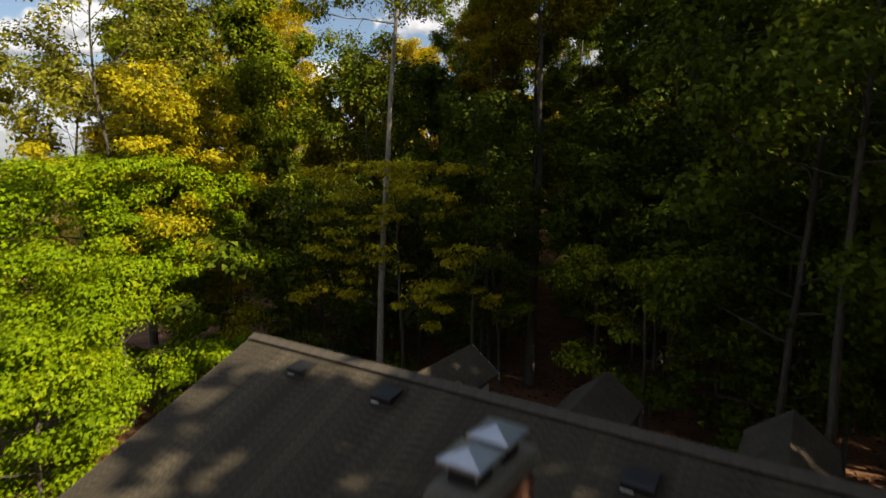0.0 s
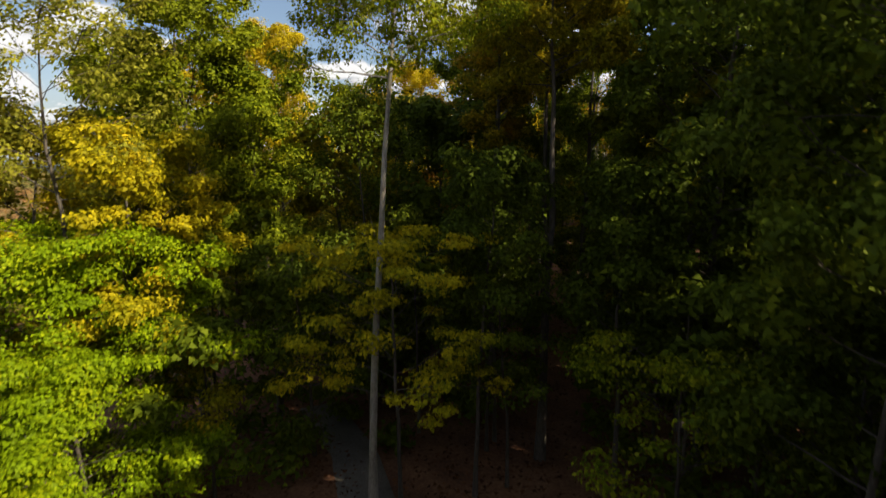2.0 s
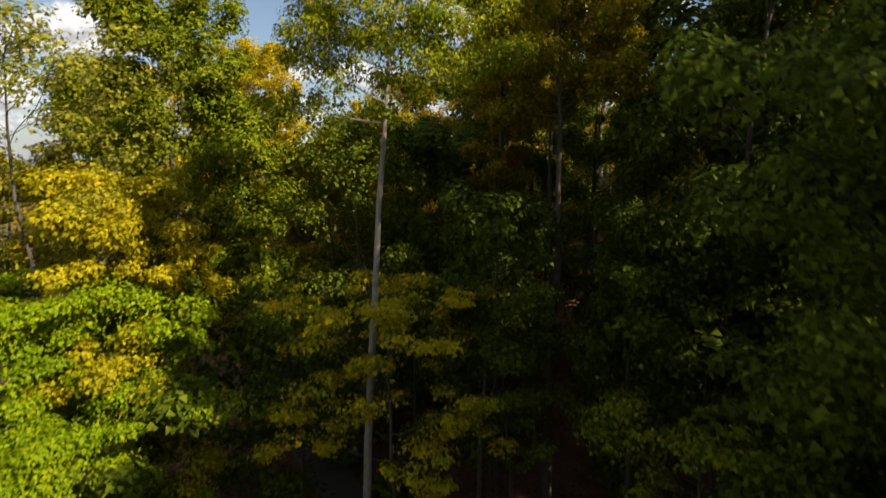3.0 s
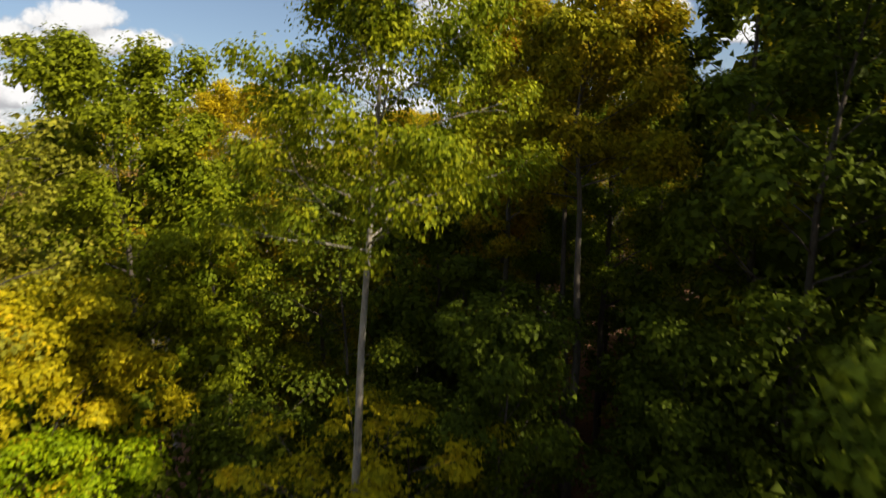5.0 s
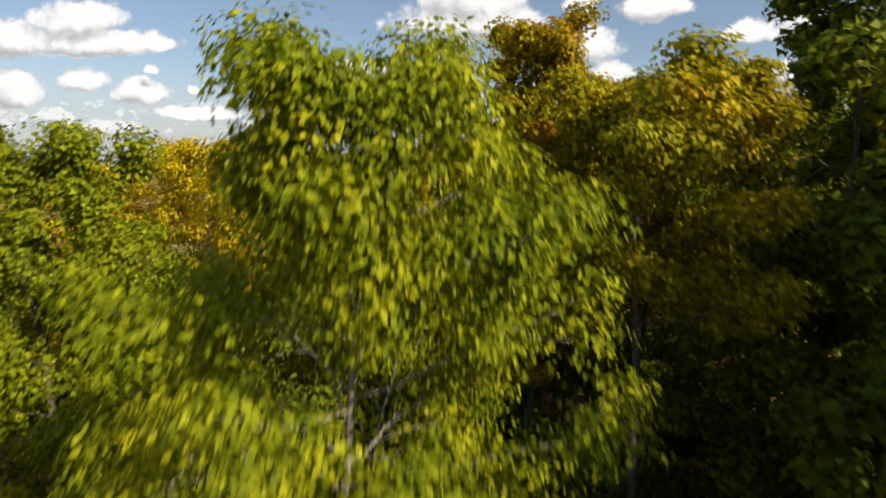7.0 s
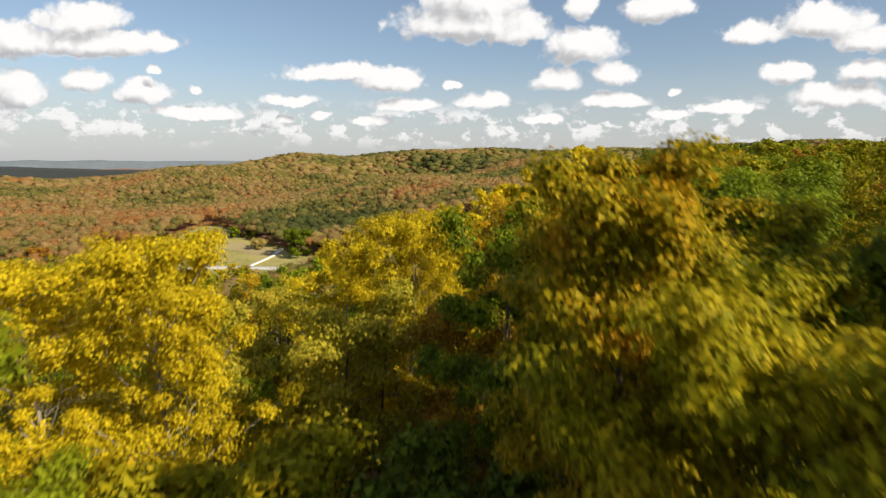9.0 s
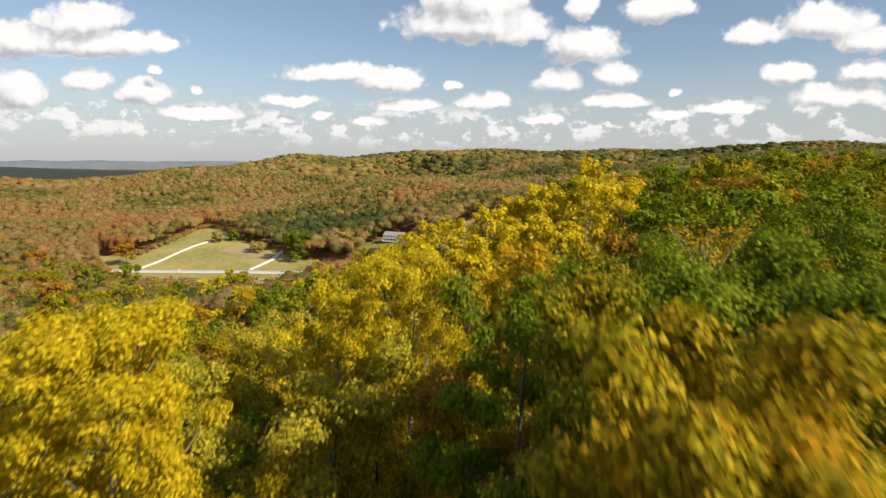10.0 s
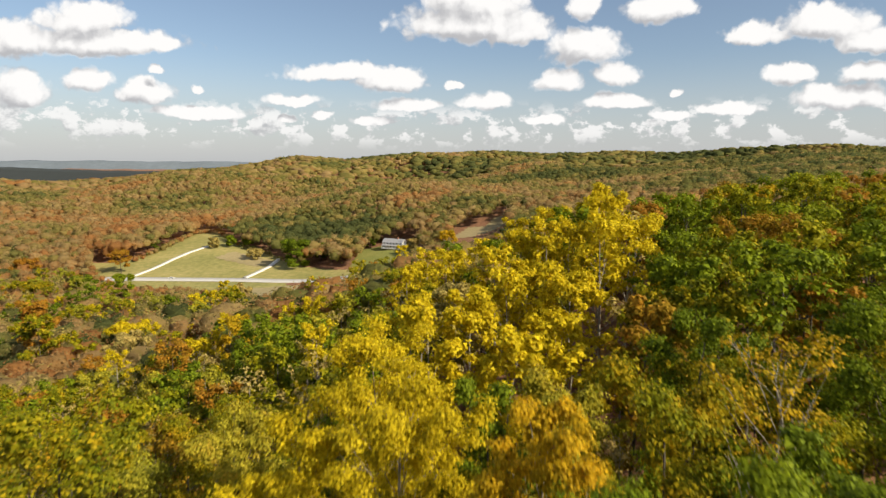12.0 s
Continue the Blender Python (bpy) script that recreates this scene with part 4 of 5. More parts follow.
    for key, values in (("tint", tints), ("tone", tones)):
        at = ob.data.attributes.new(key, "FLOAT", "POINT")
        at.data.foreach_set("value", values.astype(np.float32))
    return tagged(ob, label, "forest", kind="stuff")


grove(outer_kind, ((-330, -15, 190, 440), lambda x, y: -x < (y - 30) * .82 and not open_ahead(np.array([x]), np.array([y]), 110)[0]), 150, 9.5, hill_stock(81, 17, .68))
far_wood("slope_forest", "autumn treetops in gold, tan and green on the slope", (-250, 270, 188, 290), 7.2, 165, .66, 4.6, 19, 6, rings=4, seg=8, spot=.28)
far_wood("valley_forest", "autumn wood of rust, olive, green and grey trees below the meadow", (-400, 90, 288, 480), 6.9, 84, .75, 4.2, 15, 21, rings=4, seg=7, spot=.32)
far_wood("hillside_forest", "autumn forest in green, gold, tan and rust on the valley side", (-520, 520, 288, 640), 6.3, 52, .95, 4.5, 17, 7, rings=4, seg=6, spot=.18, flat=.92, test=lambda x, y: (y > 480) | (x < -400) | (x > 90))
far_wood("meadow_scrub", "low tan and olive scrub along the meadow's edge", (-320, 40, 330, 560), 5.0, 26, .9, 2.9, 5.0, 12, rings=3, seg=6, test=lambda x, y: open_ahead(x, y, 120) & (y < 500), open_reach=22, spot=.2)
EDGE = [(-215 + (x + 215) * 1.09, 570 + (y - 570) * 1.13) for x, y in MEADOW]
far_wood("field_edge_scrub", "low tan and olive bushes along the upper field edge", (-330, -130, 500, 690), 4.2, 22, .8, 2.4, 4.6, 14, rings=3, seg=6, test=lambda x, y: inside_ring(x, y, EDGE) & ((y > 540) | (x < -270)), open_reach=0, spot=.2)
far_wood("ridge_forest", "mixed autumn forest on the far ridge", (-1250, 1200, 640, 1150), 7.6, 24, 1.5, 5.2, 16, 8, rings=3, seg=5, spot=.14, flat=.85)
far_wood("skyline_forest", "distant wooded ridges along the skyline", (-1900, 1900, 1150, 2050), 15, 2, 3.0, 10.5, 14, 9, rings=3, seg=5, spot=.10, flat=.6)

# ---- the open valley: meadow, road, farmhouse ----
GRASS = rough_material("mown_meadow", [(0, (.13, .14, .035)), (.4, (.22, .205, .055)), (.7, (.31, .265, .09)), (1, (.38, .315, .13))], 0.02, 0.25, 1.0, 0)
LAWN_MAT = rough_material("lawn", [(0, (.12, .15, .025)), (.5, (.18, .19, .035)), (1, (.25, .23, .06))], 0.05, 0.6, 1.0, 0)
DRY = rough_material("dry_field", [(0, (.22, .18, .08)), (1, (.36, .29, .15))], 0.03, 0.4, 1.0, 0)
ROAD_MAT = rough_material("pale_asphalt", [(0, (.36, .35, .34)), (1, (.50, .49, .47))], 0.05, 1.5, 0.9, 0)
GRAVEL = rough_material("white_gravel", [(0, (.55, .52, .46)), (1, (.74, .71, .64))], 0.2, 3, 1.0, 0)


def sheet(name, ring, step, lift, mat, label):
    """A ground sheet that fills a ring of corners and follows the land."""
    xs = [p[0] for p in ring]
    ys = [p[1] for p in ring]
    gx_, gy_ = np.arange(min(xs), max(xs) + step, step), np.arange(min(ys), max(ys) + step, step)
    X, Y = np.meshgrid(gx_, gy_, indexing="ij")
    v = np.stack([X.ravel(), Y.ravel(), land(X.ravel(), Y.ravel()) + lift], 1)
    q = grid_faces(len(gx_), len(gy_))
    mid = v[q].mean(1)
    q = q[inside_ring(mid[:, 0], mid[:, 1], ring)]
    return tagged(mesh_object(name, v, q, mat, smooth=True), label, "ground", kind="structure")


def ribbon(name, pts, width, lift, mat, label, category="road"):
    """A road or track along pts on the land."""
    pts = np.array(pts, float)
    t = np.linspace(0, 1, 60)
    s = np.linspace(0, 1, len(pts))
    p = np.stack([np.interp(t, s, pts[:, 0]), np.interp(t, s, pts[:, 1])], 1)
    p[1:-1] = (p[:-2] + 2 * p[1:-1] + p[2:]) / 4
    d = unit(np.gradient(p, axis=0))
    nrm = np.stack([-d[:, 1], d[:, 0]], 1)
    z = land(p[:, 0], p[:, 1]) + lift
    rows = []
    for off, dz in ((-.5, -.6), (-.47, 0), (.47, 0), (.5, -.6)):
        e = p + nrm * width * off
        rows.append(np.column_stack([e, z + dz]))
    v = np.stack(rows, 1).reshape(-1, 3)
    f = []
    for k in range(59):
        for c in range(3):
            a = k * 4 + c
            f.append((a, a + 4, a + 5, a + 1))
    return tagged(mesh_object(name, v, f, mat), label, category, kind="structure")


GRASSY = [(-178 + (x + 178) * 1.10, 525 + (y - 525) * 1.14) for x, y in MEADOW]
sheet("meadow", GRASSY, 3.0, .25, GRASS, "mown green and straw-coloured meadow on the valley floor")
sheet("lawn", [(-50 + (x + 50) * 1.3, 525 + (y - 525) * 1.3) for x, y in LAWN], 3.0, .25, LAWN_MAT, "green lawn before the farmhouse")
sheet("field", TOP_FIELD, 3.0, .25, DRY, "dry tan hill field among the trees")
sheet("stubble", [(-84, 470), (-82, 424), (-90, 400), (-122, 417), (-150, 458)], 3.0, .5, DRY, "pale stubble field beside the road")
sheet("hay_strip", [(-215, 560), (-205, 582), (-160, 552), (-148, 536), (-168, 530)], 3.0, .5, DRY, "straw-coloured strip in the meadow")
ribbon("road", [(-330, 493), (-255, 489), (-168, 486), (-84, 476), (-30, 468)], 11.5, .8, ROAD_MAT, "pale two-lane country road across the valley")
ribbon("driveway", [(-163, 492), (-159, 508), (-154, 530), (-153, 556)], 4.5, .75, GRAVEL, "white gravel driveway", "driveway")
ribbon("farm_track", [(-257, 497), (-252, 527), (-250, 555), (-246, 578), (-238, 600)], 4.2, .75, GRAVEL, "white gravel farm track up the meadow", "track")
ribbon("field_path", [(-98, 478), (-101, 457), (-99, 428)], 3.4, .85, GRAVEL, "pale field path", "path")


def part(name, bm, mat, parent, label=""):
    me = bpy.data.meshes.new(name)
    bmesh.ops.recalc_face_normals(bm, faces=bm.faces)
    bm.to_mesh(me)
    bm.free()
    me.materials.append(mat)
    ob = new(name, me)
    ob.parent = parent
    return tagged(ob, label)


def box(bm, lo, hi, m=None):
    g = bmesh.ops.create_cube(bm, size=1)["verts"]
    bmesh.ops.scale(bm, vec=[b - a for a, b in zip(lo, hi)], verts=g)
    bmesh.ops.translate(bm, vec=[(a + b) / 2 for a, b in zip(lo, hi)], verts=g)
    if m:
        bmesh.ops.transform(bm, matrix=m, verts=g)
    return g


def block(name, lo, hi, mat, parent, label="", m=None):
    bm = bmesh.new()
    box(bm, lo, hi, m)
    return part(name, bm, mat, parent, label)


def prism(bm, pts, x0, x1):
    """A solid with the outline pts (in y, z), drawn along x."""
    a = [bm.verts.new((x0, y, z)) for y, z in pts]
    b = [bm.verts.new((x1, y, z)) for y, z in pts]
    bm.faces.new(a)
    bm.faces.new(list(reversed(b)))
    for i in range(len(pts)):
        j = (i + 1) % len(pts)
        bm.faces.new((a[i], b[i], b[j], a[j]))


def plain(name, rgb, rough=0.6, metal=0.0, vary=0.12):
    dark = tuple(c * (1 - vary) for c in rgb)
    lite = tuple(min(1, c * (1 + vary)) for c in rgb)
    return rough_material(name, [(0, dark), (1, lite)], 2.0, 25.0, rough, 0.1, metal)


TRIM_MAT = plain("white_painted_trim", (.74, .73, .70))
SIDING = plain("pale_siding", (.66, .65, .61))
GLASS = plain("window_glass", (.03, .035, .04), 0.08, 0.0)
TIN = plain("grey_metal_roof", (.36, .36, .37), 0.45, 0.3)


def farmhouse():
    th = new("farmhouse")
    for side in (-1, 1):
        bm = bmesh.new()
        prism(bm, [(0, 8.3), (side * 5.2, 5.2), (side * 5.2, 5.0), (0, 8.1)], -10.3, 10.3)
        part("roof", bm, TIN, th, "grey metal roof")
    bm = bmesh.new()
    prism(bm, [(-4.7, -.5), (4.7, -.5), (4.7, 5.2), (0, 8.0), (-4.7, 5.2)], -9.8, 9.8)
    part("wall", bm, TRIM_MAT, th, "white clapboard walls")
    bm = bmesh.new()
    prism(bm, [(-4.75, 3.3), (-7.4, 2.7), (-7.4, 2.5), (-4.75, 3.1)], -10, 10)
    part("porch_roof", bm, TIN, th)
    block("porch_floor", (-10, -7.3, -.3), (10, -4.7, .25), TRIM_MAT, th)
    for k in range(8):
        x = -9.6 + k * 19.2 / 7
        block("porch_post", (x - .12, -7.2, .25), (x + .12, -6.95, 2.5), TRIM_MAT, th)
    for row in (1.0, 3.9):
        for k in range(6):
            x = -8 + k * 3.2
            w = block("window", (x - .6, -4.84, row), (x + .6, -4.72, row + 1.2), TRIM_MAT, th)
            block("pane", (x - .48, -4.87, row + .1), (x + .48, -4.82, row + 1.1), GLASS, w)
    block("chimney", (3.0, -.5, 7.4), (4.0, .5, 9.6), plain("old_brick", (.30, .14, .09), .9), th)
    # a lower wing
    bm = bmesh.new()
    prism(bm, [(-3, -.5), (3, -.5), (3, 3.0), (0, 4.6), (-3, 3.0)], 9.8, 15.5)
    part("wing_wall", bm, TRIM_MAT, th)
    for side in (-1, 1):
        bm = bmesh.new()
        prism(bm, [(0, 4.9), (side * 3.5, 3.0), (side * 3.5, 2.8), (0, 4.7)], 9.8, 15.9)
        part("wing_roof", bm, TRIM_MAT, th, "white wing roof")
    th.matrix_basis = pose(-46, 548, land1(-46, 548) + .3, 0, 0, -22)
    return tagged(th, "white two-storey farmhouse with a grey metal roof and porch", "house")


def car():
    c = new("car")
    paint, rubber = plain("white_car_paint", (.78, .78, .78), .3), plain("tyre_rubber", (.02, .02, .02), .9)
    bm = bmesh.new()
    prism(bm, [(-.88, .35), (.88, .35), (.9, .8), (.8, .95), (-.8, .95), (-.9, .8)], -2.25, 2.25)
    part("body", bm, paint, c)
    bm = bmesh.new()
    v = [bm.verts.new(p) for p in ((-1.5, -.78, .95), (1.1, -.78, .95), (1.1, .78, .95), (-1.5, .78, .95), (-1.0, -.62, 1.48), (.45, -.62, 1.48), (.45, .62, 1.48), (-1.0, .62, 1.48))]
    for q in ((0, 1, 5, 4), (1, 2, 6, 5), (2, 3, 7, 6), (3, 0, 4, 7), (4, 5, 6, 7), (3, 2, 1, 0)):
        bm.faces.new([v[i] for i in q])
    cabin = part("cabin", bm, GLASS, c, "dark glazed cabin")
    block("car_roof", (-1.0, -.64, 1.46), (.47, .64, 1.52), paint, cabin)
    for x in (-1.4, 1.4):
        for y in (-.85, .85):
            bm = bmesh.new()
            bmesh.ops.create_cone(bm, cap_ends=True, segments=14, radius1=.34, radius2=.34, depth=.22, matrix=pose(x, y, .34, 90))
            part("wheel", bm, rubber, c)
    c.matrix_basis = pose(-221, 488.5, land1(-221, 488) + .82, 0, 0, -1)
    return tagged(c, "white car driving on the pale road", "car")


farmhouse()
car()
for kind, seed, x, y, h, r, per, words in (
    ("green", 71, -130, 524, 25, 12.5, 120, "large lone green tree on the meadow's edge"), ("tan", 72, -90, 536, 19, 9.5, 110, "round tan tree with fading leaves"),
    ("shade", 73, -112, 545, 16, 6, 50, "dark green tree behind the meadow"), ("tan", 74, -229, 594, 11, 4.5, 40, "small brownish tree by the farm track"),
    ("green", 75, -214, 600, 12, 4, 40, "slim green tree in the meadow"), ("tan", 76, -176, 556, 10, 7, 50, "spreading grey-tan thicket tree"),
    ("green", 77, -200, 606, 11, 5, 40, "low green tree among the grass"), ("shade", 78, -70, 566, 15, 6, 50, "dark tree beside the farmhouse"),
    ("tan", 79, -28, 520, 12, 5, 50, "tan tree at the lawn's corner"), ("shade", 80, -290, 596, 13, 4, 40, "narrow dark evergreen at the meadow's edge"),
):
    t = make_tree(kind, seed, h, 1.5, r, 16, 3, per, .95, max(1.6, r * .26), fine=False, inner=.3)
    plant(t, x, y, words)

# wooded ridges on the horizon; haze and cloud shadow are in their base colours
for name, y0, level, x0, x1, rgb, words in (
    ("near_skyline_ridge", 2650, -8, -2700, -300, (.020, .026, .026), "wooded ridge on the horizon with cloud shadow painted into its dark colour"),
    ("far_skyline_ridge", 4300, 20, -4200, 2600, (.13, .16, .19), "ridge along the horizon with haze painted into its blue-grey colour"),
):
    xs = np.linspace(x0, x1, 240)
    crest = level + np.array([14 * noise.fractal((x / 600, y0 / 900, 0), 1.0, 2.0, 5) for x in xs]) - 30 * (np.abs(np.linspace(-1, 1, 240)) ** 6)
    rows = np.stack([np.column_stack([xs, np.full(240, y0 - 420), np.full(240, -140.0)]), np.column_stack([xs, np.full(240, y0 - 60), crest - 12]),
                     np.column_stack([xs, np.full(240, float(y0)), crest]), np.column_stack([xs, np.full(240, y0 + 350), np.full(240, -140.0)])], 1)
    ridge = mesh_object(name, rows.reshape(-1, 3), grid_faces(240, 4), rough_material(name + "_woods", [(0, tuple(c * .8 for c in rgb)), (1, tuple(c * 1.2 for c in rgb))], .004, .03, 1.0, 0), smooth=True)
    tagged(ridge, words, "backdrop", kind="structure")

# ---- the house under the start of the flight ----
SHINGLE = rough_material("asphalt_shingle", [(0, (.022, .017, .011)), (.38, (.048, .038, .024)), (.62, (.072, .057, .036)), (1, (.135, .110, .072))], 1.1, 16, 0.95, 0.8)
CAPS = rough_material("ridge_shingle", [(0, (.045, .036, .026)), (1, (.13, .108, .082))], 1.2, 22, 0.95, 0.6)
VENT = plain("dark_vent_plastic", (.022, .021, .020), .5)
BRICK = rough_material("chimney_brick", [(0, (.10, .040, .026)), (.5, (.19, .080, .050)), (1, (.27, .13, .085))], 6, 40, 0.95, 0.5)
MORTAR = plain("mortar", (.26, .24, .21), .95)
CROWN = rough_material("cement_crown", [(0, (.13, .115, .085)), (1, (.26, .235, .185))], 4, 40, 0.95, 0.4)
STEEL = rough_material("galvanised_lid", [(0, (.64, .67, .71)), (1, (.80, .82, .86))], 3, 30, 0.30, 0.15, 0.9)
RIDGE, TAN, LONG, HALF = 7.7, 0.425, 17.0, 7.0
house = new("house")
house.matrix_world = pose(-4.09, 12.03, 0, 0, 0, -33.6)
tagged(house, "house with a brown shingle roof, white dormers and a brick chimney", "house")
EAVE = RIDGE - HALF * TAN
BACK_HALF, BACK_TAN = 5.7, 0.80
BACK_EAVE = RIDGE - BACK_HALF * BACK_TAN
for side, half, tan_, eave in ((-1, HALF, TAN, EAVE), (1, BACK_HALF, BACK_TAN, BACK_EAVE)):
    bm = bmesh.new()
    prism(bm, [(0, RIDGE - .03), (side * half, eave - .03), (side * half, eave - .2), (0, RIDGE - .2)], 0, LONG)
    slope = part("roof", bm, SHINGLE, house, "weathered brown asphalt shingles")
    n_rows = 52
    bm = bmesh.new()
    d1_ = half / n_rows * 1.18
    prism(bm, [(0, .0), (side * d1_, -d1_ * tan_), (side * d1_, -d1_ * tan_ + .009), (0, .002)], 0, LONG)
    row0 = part("shingle_course", bm, SHINGLE, slope)
    for k in range(n_rows):
        y = side * half * k / n_rows
        r = row0 if k == 0 else new("shingle_course", row0.data)
        r.parent = slope
        r.location = (0, y, RIDGE - abs(y) * tan_ - .028)
    for x in (-.03, LONG):
        bm = bmesh.new()
        prism(bm, [(0, RIDGE - .02), (side * half, eave - .02), (side * half, eave - .24), (0, RIDGE - .24)], x, x + .03)
        part("rake_board", bm, plain("brown_trim", (.09, .072, .055), .8), house, "brown rake board")
    bm = bmesh.new()
    y0_, y1_ = sorted((side * half, side * (half + .12)))
    box(bm, (0, y0_, eave - .2), (LONG, y1_, eave - .08))
    part("gutter", bm, TRIM_MAT, house, "white gutter")
bm = bmesh.new()
prism(bm, [(0.0, .02), (.17, -.06), (.17, -.045), (0, .038), (-.17, -.045), (-.17, -.06)], 0, .315)
cap0 = part("ridge_cap", bm, CAPS, house)
for k in range(54):
    c = cap0 if k == 0 else new("ridge_cap", cap0.data)
    c.parent = house
    c.matrix_local = pose(k * .315, 0, RIDGE + .006, 0, -1.2, 0)
bm = bmesh.new()
w_, u_ = HALF - .6, BACK_HALF - .5
prism(bm, [(-w_, -2), (u_, -2), (u_, RIDGE - .28 - u_ * BACK_TAN), (0, RIDGE - .28), (-w_, RIDGE - .28 - w_ * TAN)], .4, LONG - .4)
part("wall", bm, SIDING, house)


def roof_z(y):
    return RIDGE - abs(y) * TAN


def roof_vent(x, y):
    """A low slant-backed box vent."""
    v = new("roof_vent")
    v.parent = house
    v.matrix_local = pose(x, y, roof_z(y), math.degrees(math.atan(TAN)))
    block("flange", (-.25, -.25, .0), (.25, .25, .014), SHINGLE, v)
    bm = bmesh.new()
    prism(bm, [(-.19, .02), (.19, .02), (.17, .06), (-.14, .15), (-.20, .15), (-.21, .05)], -.21, .21)
    bmesh.ops.bevel(bm, geom=bm.edges[:], offset=.012, segments=1)
    part("hood", bm, VENT, v, "dark slant-backed vent hood")
    block("vent_lip", (-.215, -.225, .02), (-.05, -.205, .045), TRIM_MAT, v)


for x, y in ((2.07, -.50), (4.21, -.56), (8.50, -.74)):
    roof_vent(x, y)

for along in (2.35, 6.2, 10.05):
    zt, hw, tn = 6.38, 0.86, 0.80
    bm = bmesh.new()
    for s in (-1, 1):
        vs = [(along, 1.5, zt), (along, 5.45, zt), (along + s * hw, 5.45, zt - hw * tn), (along + s * hw, 2.2, zt - hw * tn)]
        top = [bm.verts.new(v) for v in vs]
        bot = [bm.verts.new((v[0], v[1], v[2] - .10)) for v in vs]
        bm.faces.new(top)
        bm.faces.new(list(reversed(bot)))
        for i in range(4):
            bm.faces.new((top[i], bot[i], bot[(i + 1) % 4], top[(i + 1) % 4]))
    dormer = part("dormer", bm, SHINGLE, house, "small gabled dormer with shingles")
    bm = bmesh.new()
    a = [bm.verts.new(p) for p in ((along - .68, 5.2, 3.3), (along + .68, 5.2, 3.3), (along + .68, 5.2, zt - .68 * tn - .1), (along, 5.2, zt - .12), (along - .68, 5.2, zt - .68 * tn - .1))]
    r = bmesh.ops.extrude_face_region(bm, geom=[bm.faces.new(a)])
    bmesh.ops.translate(bm, vec=(0, -3.0, 0), verts=[v for v in r["geom"] if isinstance(v, bmesh.types.BMVert)])
    part("dormer_wall", bm, TRIM_MAT, dormer, "white dormer front")
    for s in (-1, 1):
        bm = bmesh.new()
        vs = [(along, zt - .02), (along + s * hw, zt - hw * tn - .02), (along + s * hw, zt - hw * tn - .18), (along, zt - .18)]
        f_ = [bm.verts.new((x, 5.455, z)) for x, z in vs]
        g_ = [bm.verts.new((x, 5.485, z)) for x, z in vs]
        bm.faces.new(f_)
        bm.faces.new(list(reversed(g_)))
        for i in range(4):
            bm.faces.new((f_[i], g_[i], g_[(i + 1) % 4], f_[(i + 1) % 4]))
        part("bargeboard", bm, TRIM_MAT, dormer, "white bargeboard")
    block("dormer_window", (along - .38, 5.2, 4.75), (along + .38, 5.23, 5.45), GLASS, dormer)

chimney = block("chimney", (7.98, -4.68, 4.5), (8.30, -3.81, 9.09), MORTAR, house, "red-brown brick chimney")
bm = bmesh.new()
box(bm, (-.1, -.035, -.03), (.1, .035, .03))
bmesh.ops.bevel(bm, geom=bm.edges[:], offset=.006, segments=1)
brick0 = part("brick", bm, BRICK, chimney)
first = True
for row in range(16):
    z = 9.055 - row * .07
    shift = .105 * (row % 2)
    spots = []
    for k in range(5):
        y = -4.66 + .1 + k * .21 - shift * .5
        if -4.72 < y < -3.78:
            spots += [(7.975, y, 90), (8.305, y, 90)]
    for k in range(2):
        x = 8.055 + k * .18 - shift * .2
        spots += [(x, -4.685, 0), (x, -3.805, 0)]
    for x, y, rz in spots:
        b = brick0 if first else new("brick", brick0.data)
        first = False
        b.parent = chimney
        b.matrix_local = pose(x, y, z, 0, 0, rz)
bm = bmesh.new()
g = box(bm, (7.90, -4.76, 9.09), (8.38, -3.73, 9.20))
for v in g:
    if v.co.z > 9.15:
        v.co.x += .03 * (1 if v.co.x < 8.14 else -1)
        v.co.y += .03 * (1 if v.co.y < -4.24 else -1)
bmesh.ops.bevel(bm, geom=bm.edges[:], offset=.012, segments=2)
part("chimney_crown", bm, CROWN, chimney, "weathered cement crown")
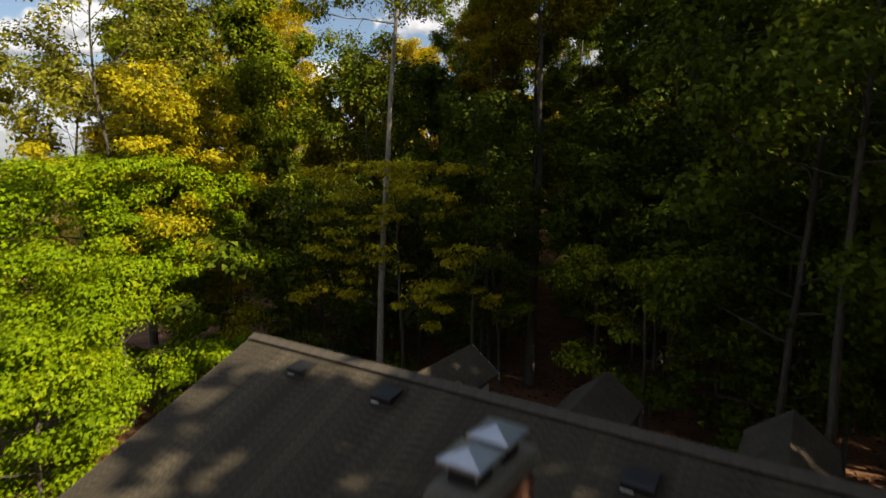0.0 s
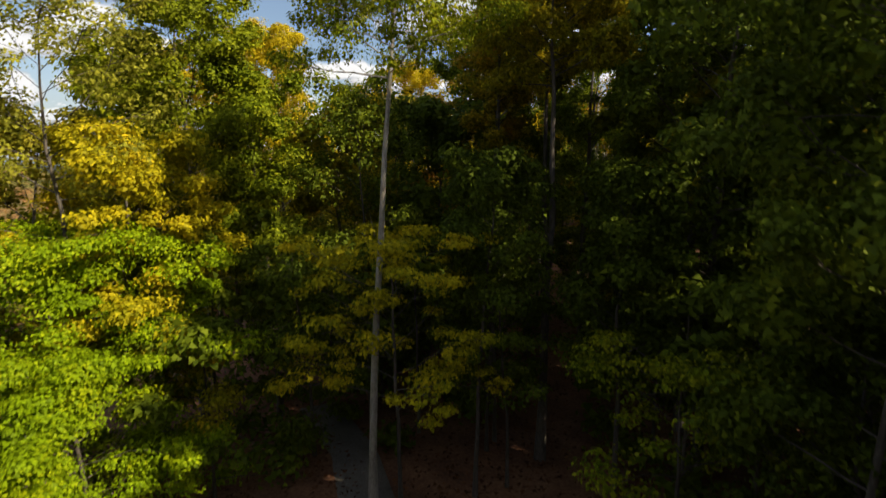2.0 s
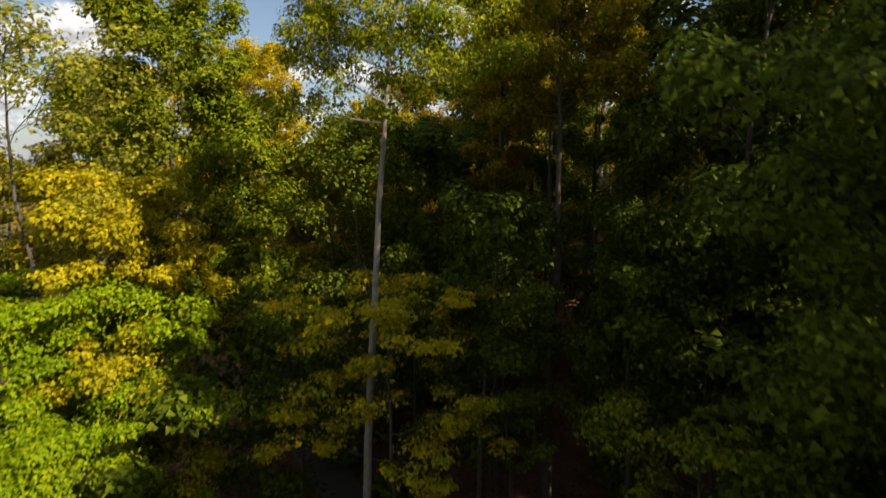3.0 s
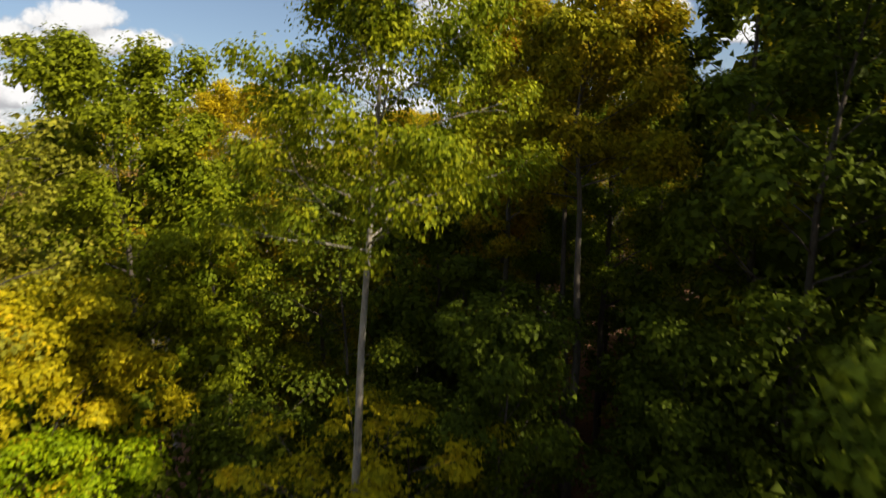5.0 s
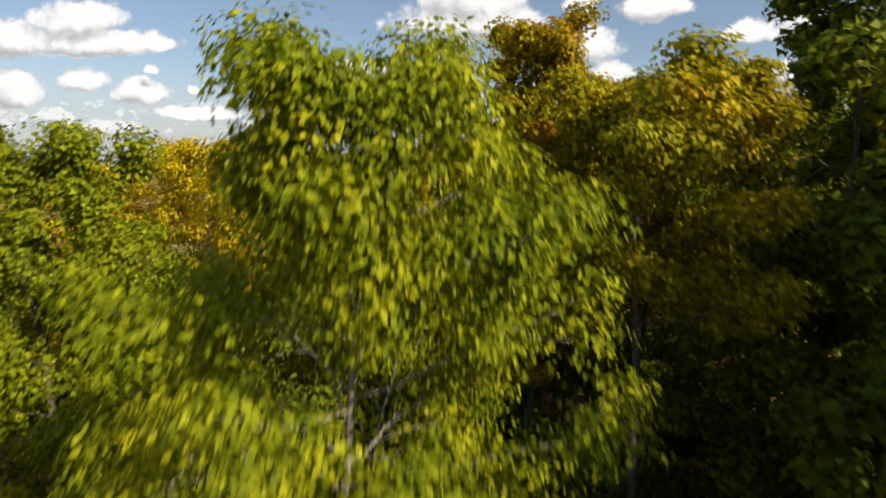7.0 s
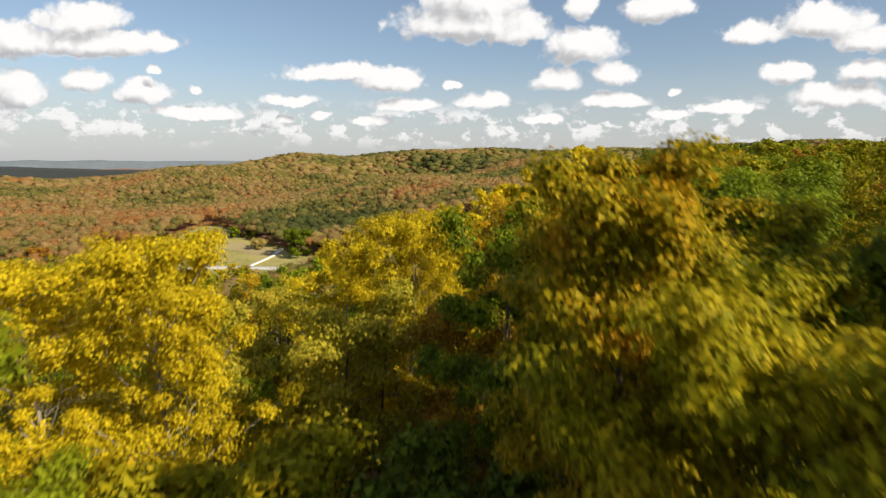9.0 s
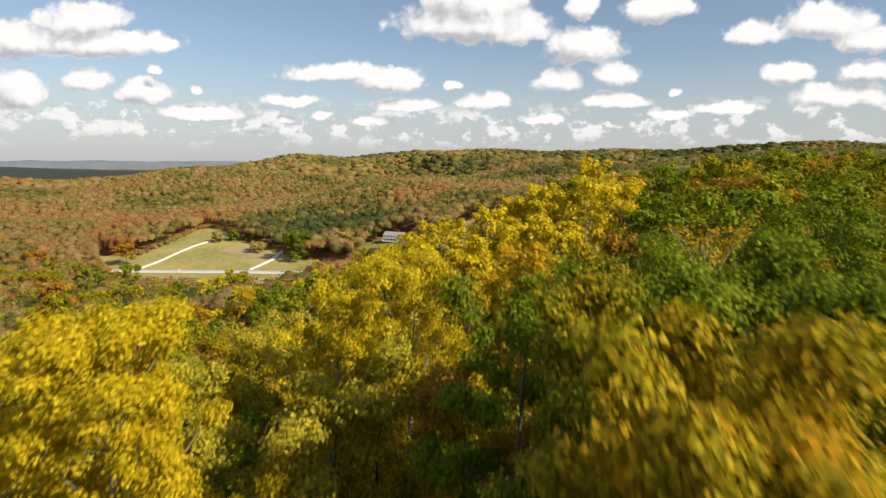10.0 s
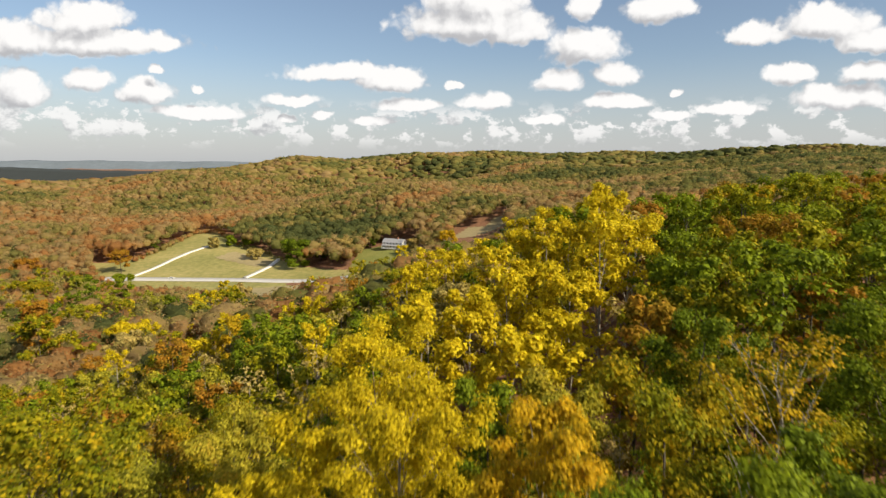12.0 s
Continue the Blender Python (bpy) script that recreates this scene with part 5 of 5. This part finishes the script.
for y in (-4.46, -4.03):
    fc = new("flue_cap")
    fc.parent = house
    fc.location = (8.13, y, 9.19)
    block("flue_collar", (-.12, -.12, 0), (.12, .12, .10), VENT, fc)
    for sx in (-1, 1):
        for sy in (-1, 1):
            block("strut", (sx * .12 - .008, sy * .12 - .008, .08), (sx * .12 + .008, sy * .12 + .008, .22), STEEL, fc)
    bm = bmesh.new()
    rim = [bm.verts.new((sx * .185, sy * .185, .19)) for sx, sy in ((-1, -1), (1, -1), (1, 1), (-1, 1))]
    low = [bm.verts.new((sx * .185, sy * .185, .16)) for sx, sy in ((-1, -1), (1, -1), (1, 1), (-1, 1))]
    tip = [bm.verts.new((0, -.04, .275)), bm.verts.new((0, .04, .275))]
    bm.faces.new((rim[0], rim[1], tip[0]))
    bm.faces.new((rim[1], rim[2], tip[1], tip[0]))
    bm.faces.new((rim[2], rim[3], tip[1]))
    bm.faces.new((rim[3], rim[0], tip[0], tip[1]))
    for i in range(4):
        bm.faces.new((low[i], low[(i + 1) % 4], rim[(i + 1) % 4], rim[i]))
    bm.faces.new(list(reversed(low)))
    part("lid", bm, STEEL, fc, "shiny galvanised hipped lid")

# leaf-strewn drive beside the house
DRIVE = rough_material("gravel_drive", [(0, (.10, .085, .07)), (.6, (.20, .18, .155)), (1, (.32, .29, .25))], 0.6, 9, 1.0, 0.6)
ribbon("drive", [(-9, 40), (-5.5, 33), (-3.6, 26), (-1, 20), (4, 15.5), (12, 11)], 4.2, .05, DRIVE, "gravel drive strewn with leaves", "driveway")
rng_l = np.random.default_rng(77)
n_l = 16000
lx, ly = rng_l.uniform(-16, 30, n_l), rng_l.uniform(14, 72, n_l)
lc = np.stack([lx, ly, land(lx, ly) + .07 + rng_l.uniform(0, .03, n_l)], 1)
ln = unit(rng_l.normal(0, .3, (n_l, 3)) + (0, 0, 1))
lt = rng_l.normal(0, 1, (n_l, 3))
la = unit(lt - (lt * ln).sum(1)[:, None] * ln)
litter = mesh_object("leaf_litter", *leaf_faces(lc, la, ln, .20 * rng_l.uniform(.6, 1.4, (n_l, 1)), .35, False),
                     leaf_material("fallen_leaves", [(0, (.05, .024, .014)), (.5, (.13, .055, .026)), (.8, (.24, .11, .04)), (1, (.36, .22, .07))], 0, .3))
tagged(litter, "fallen brown and rust leaves on the woodland floor", "leaves", kind="stuff")
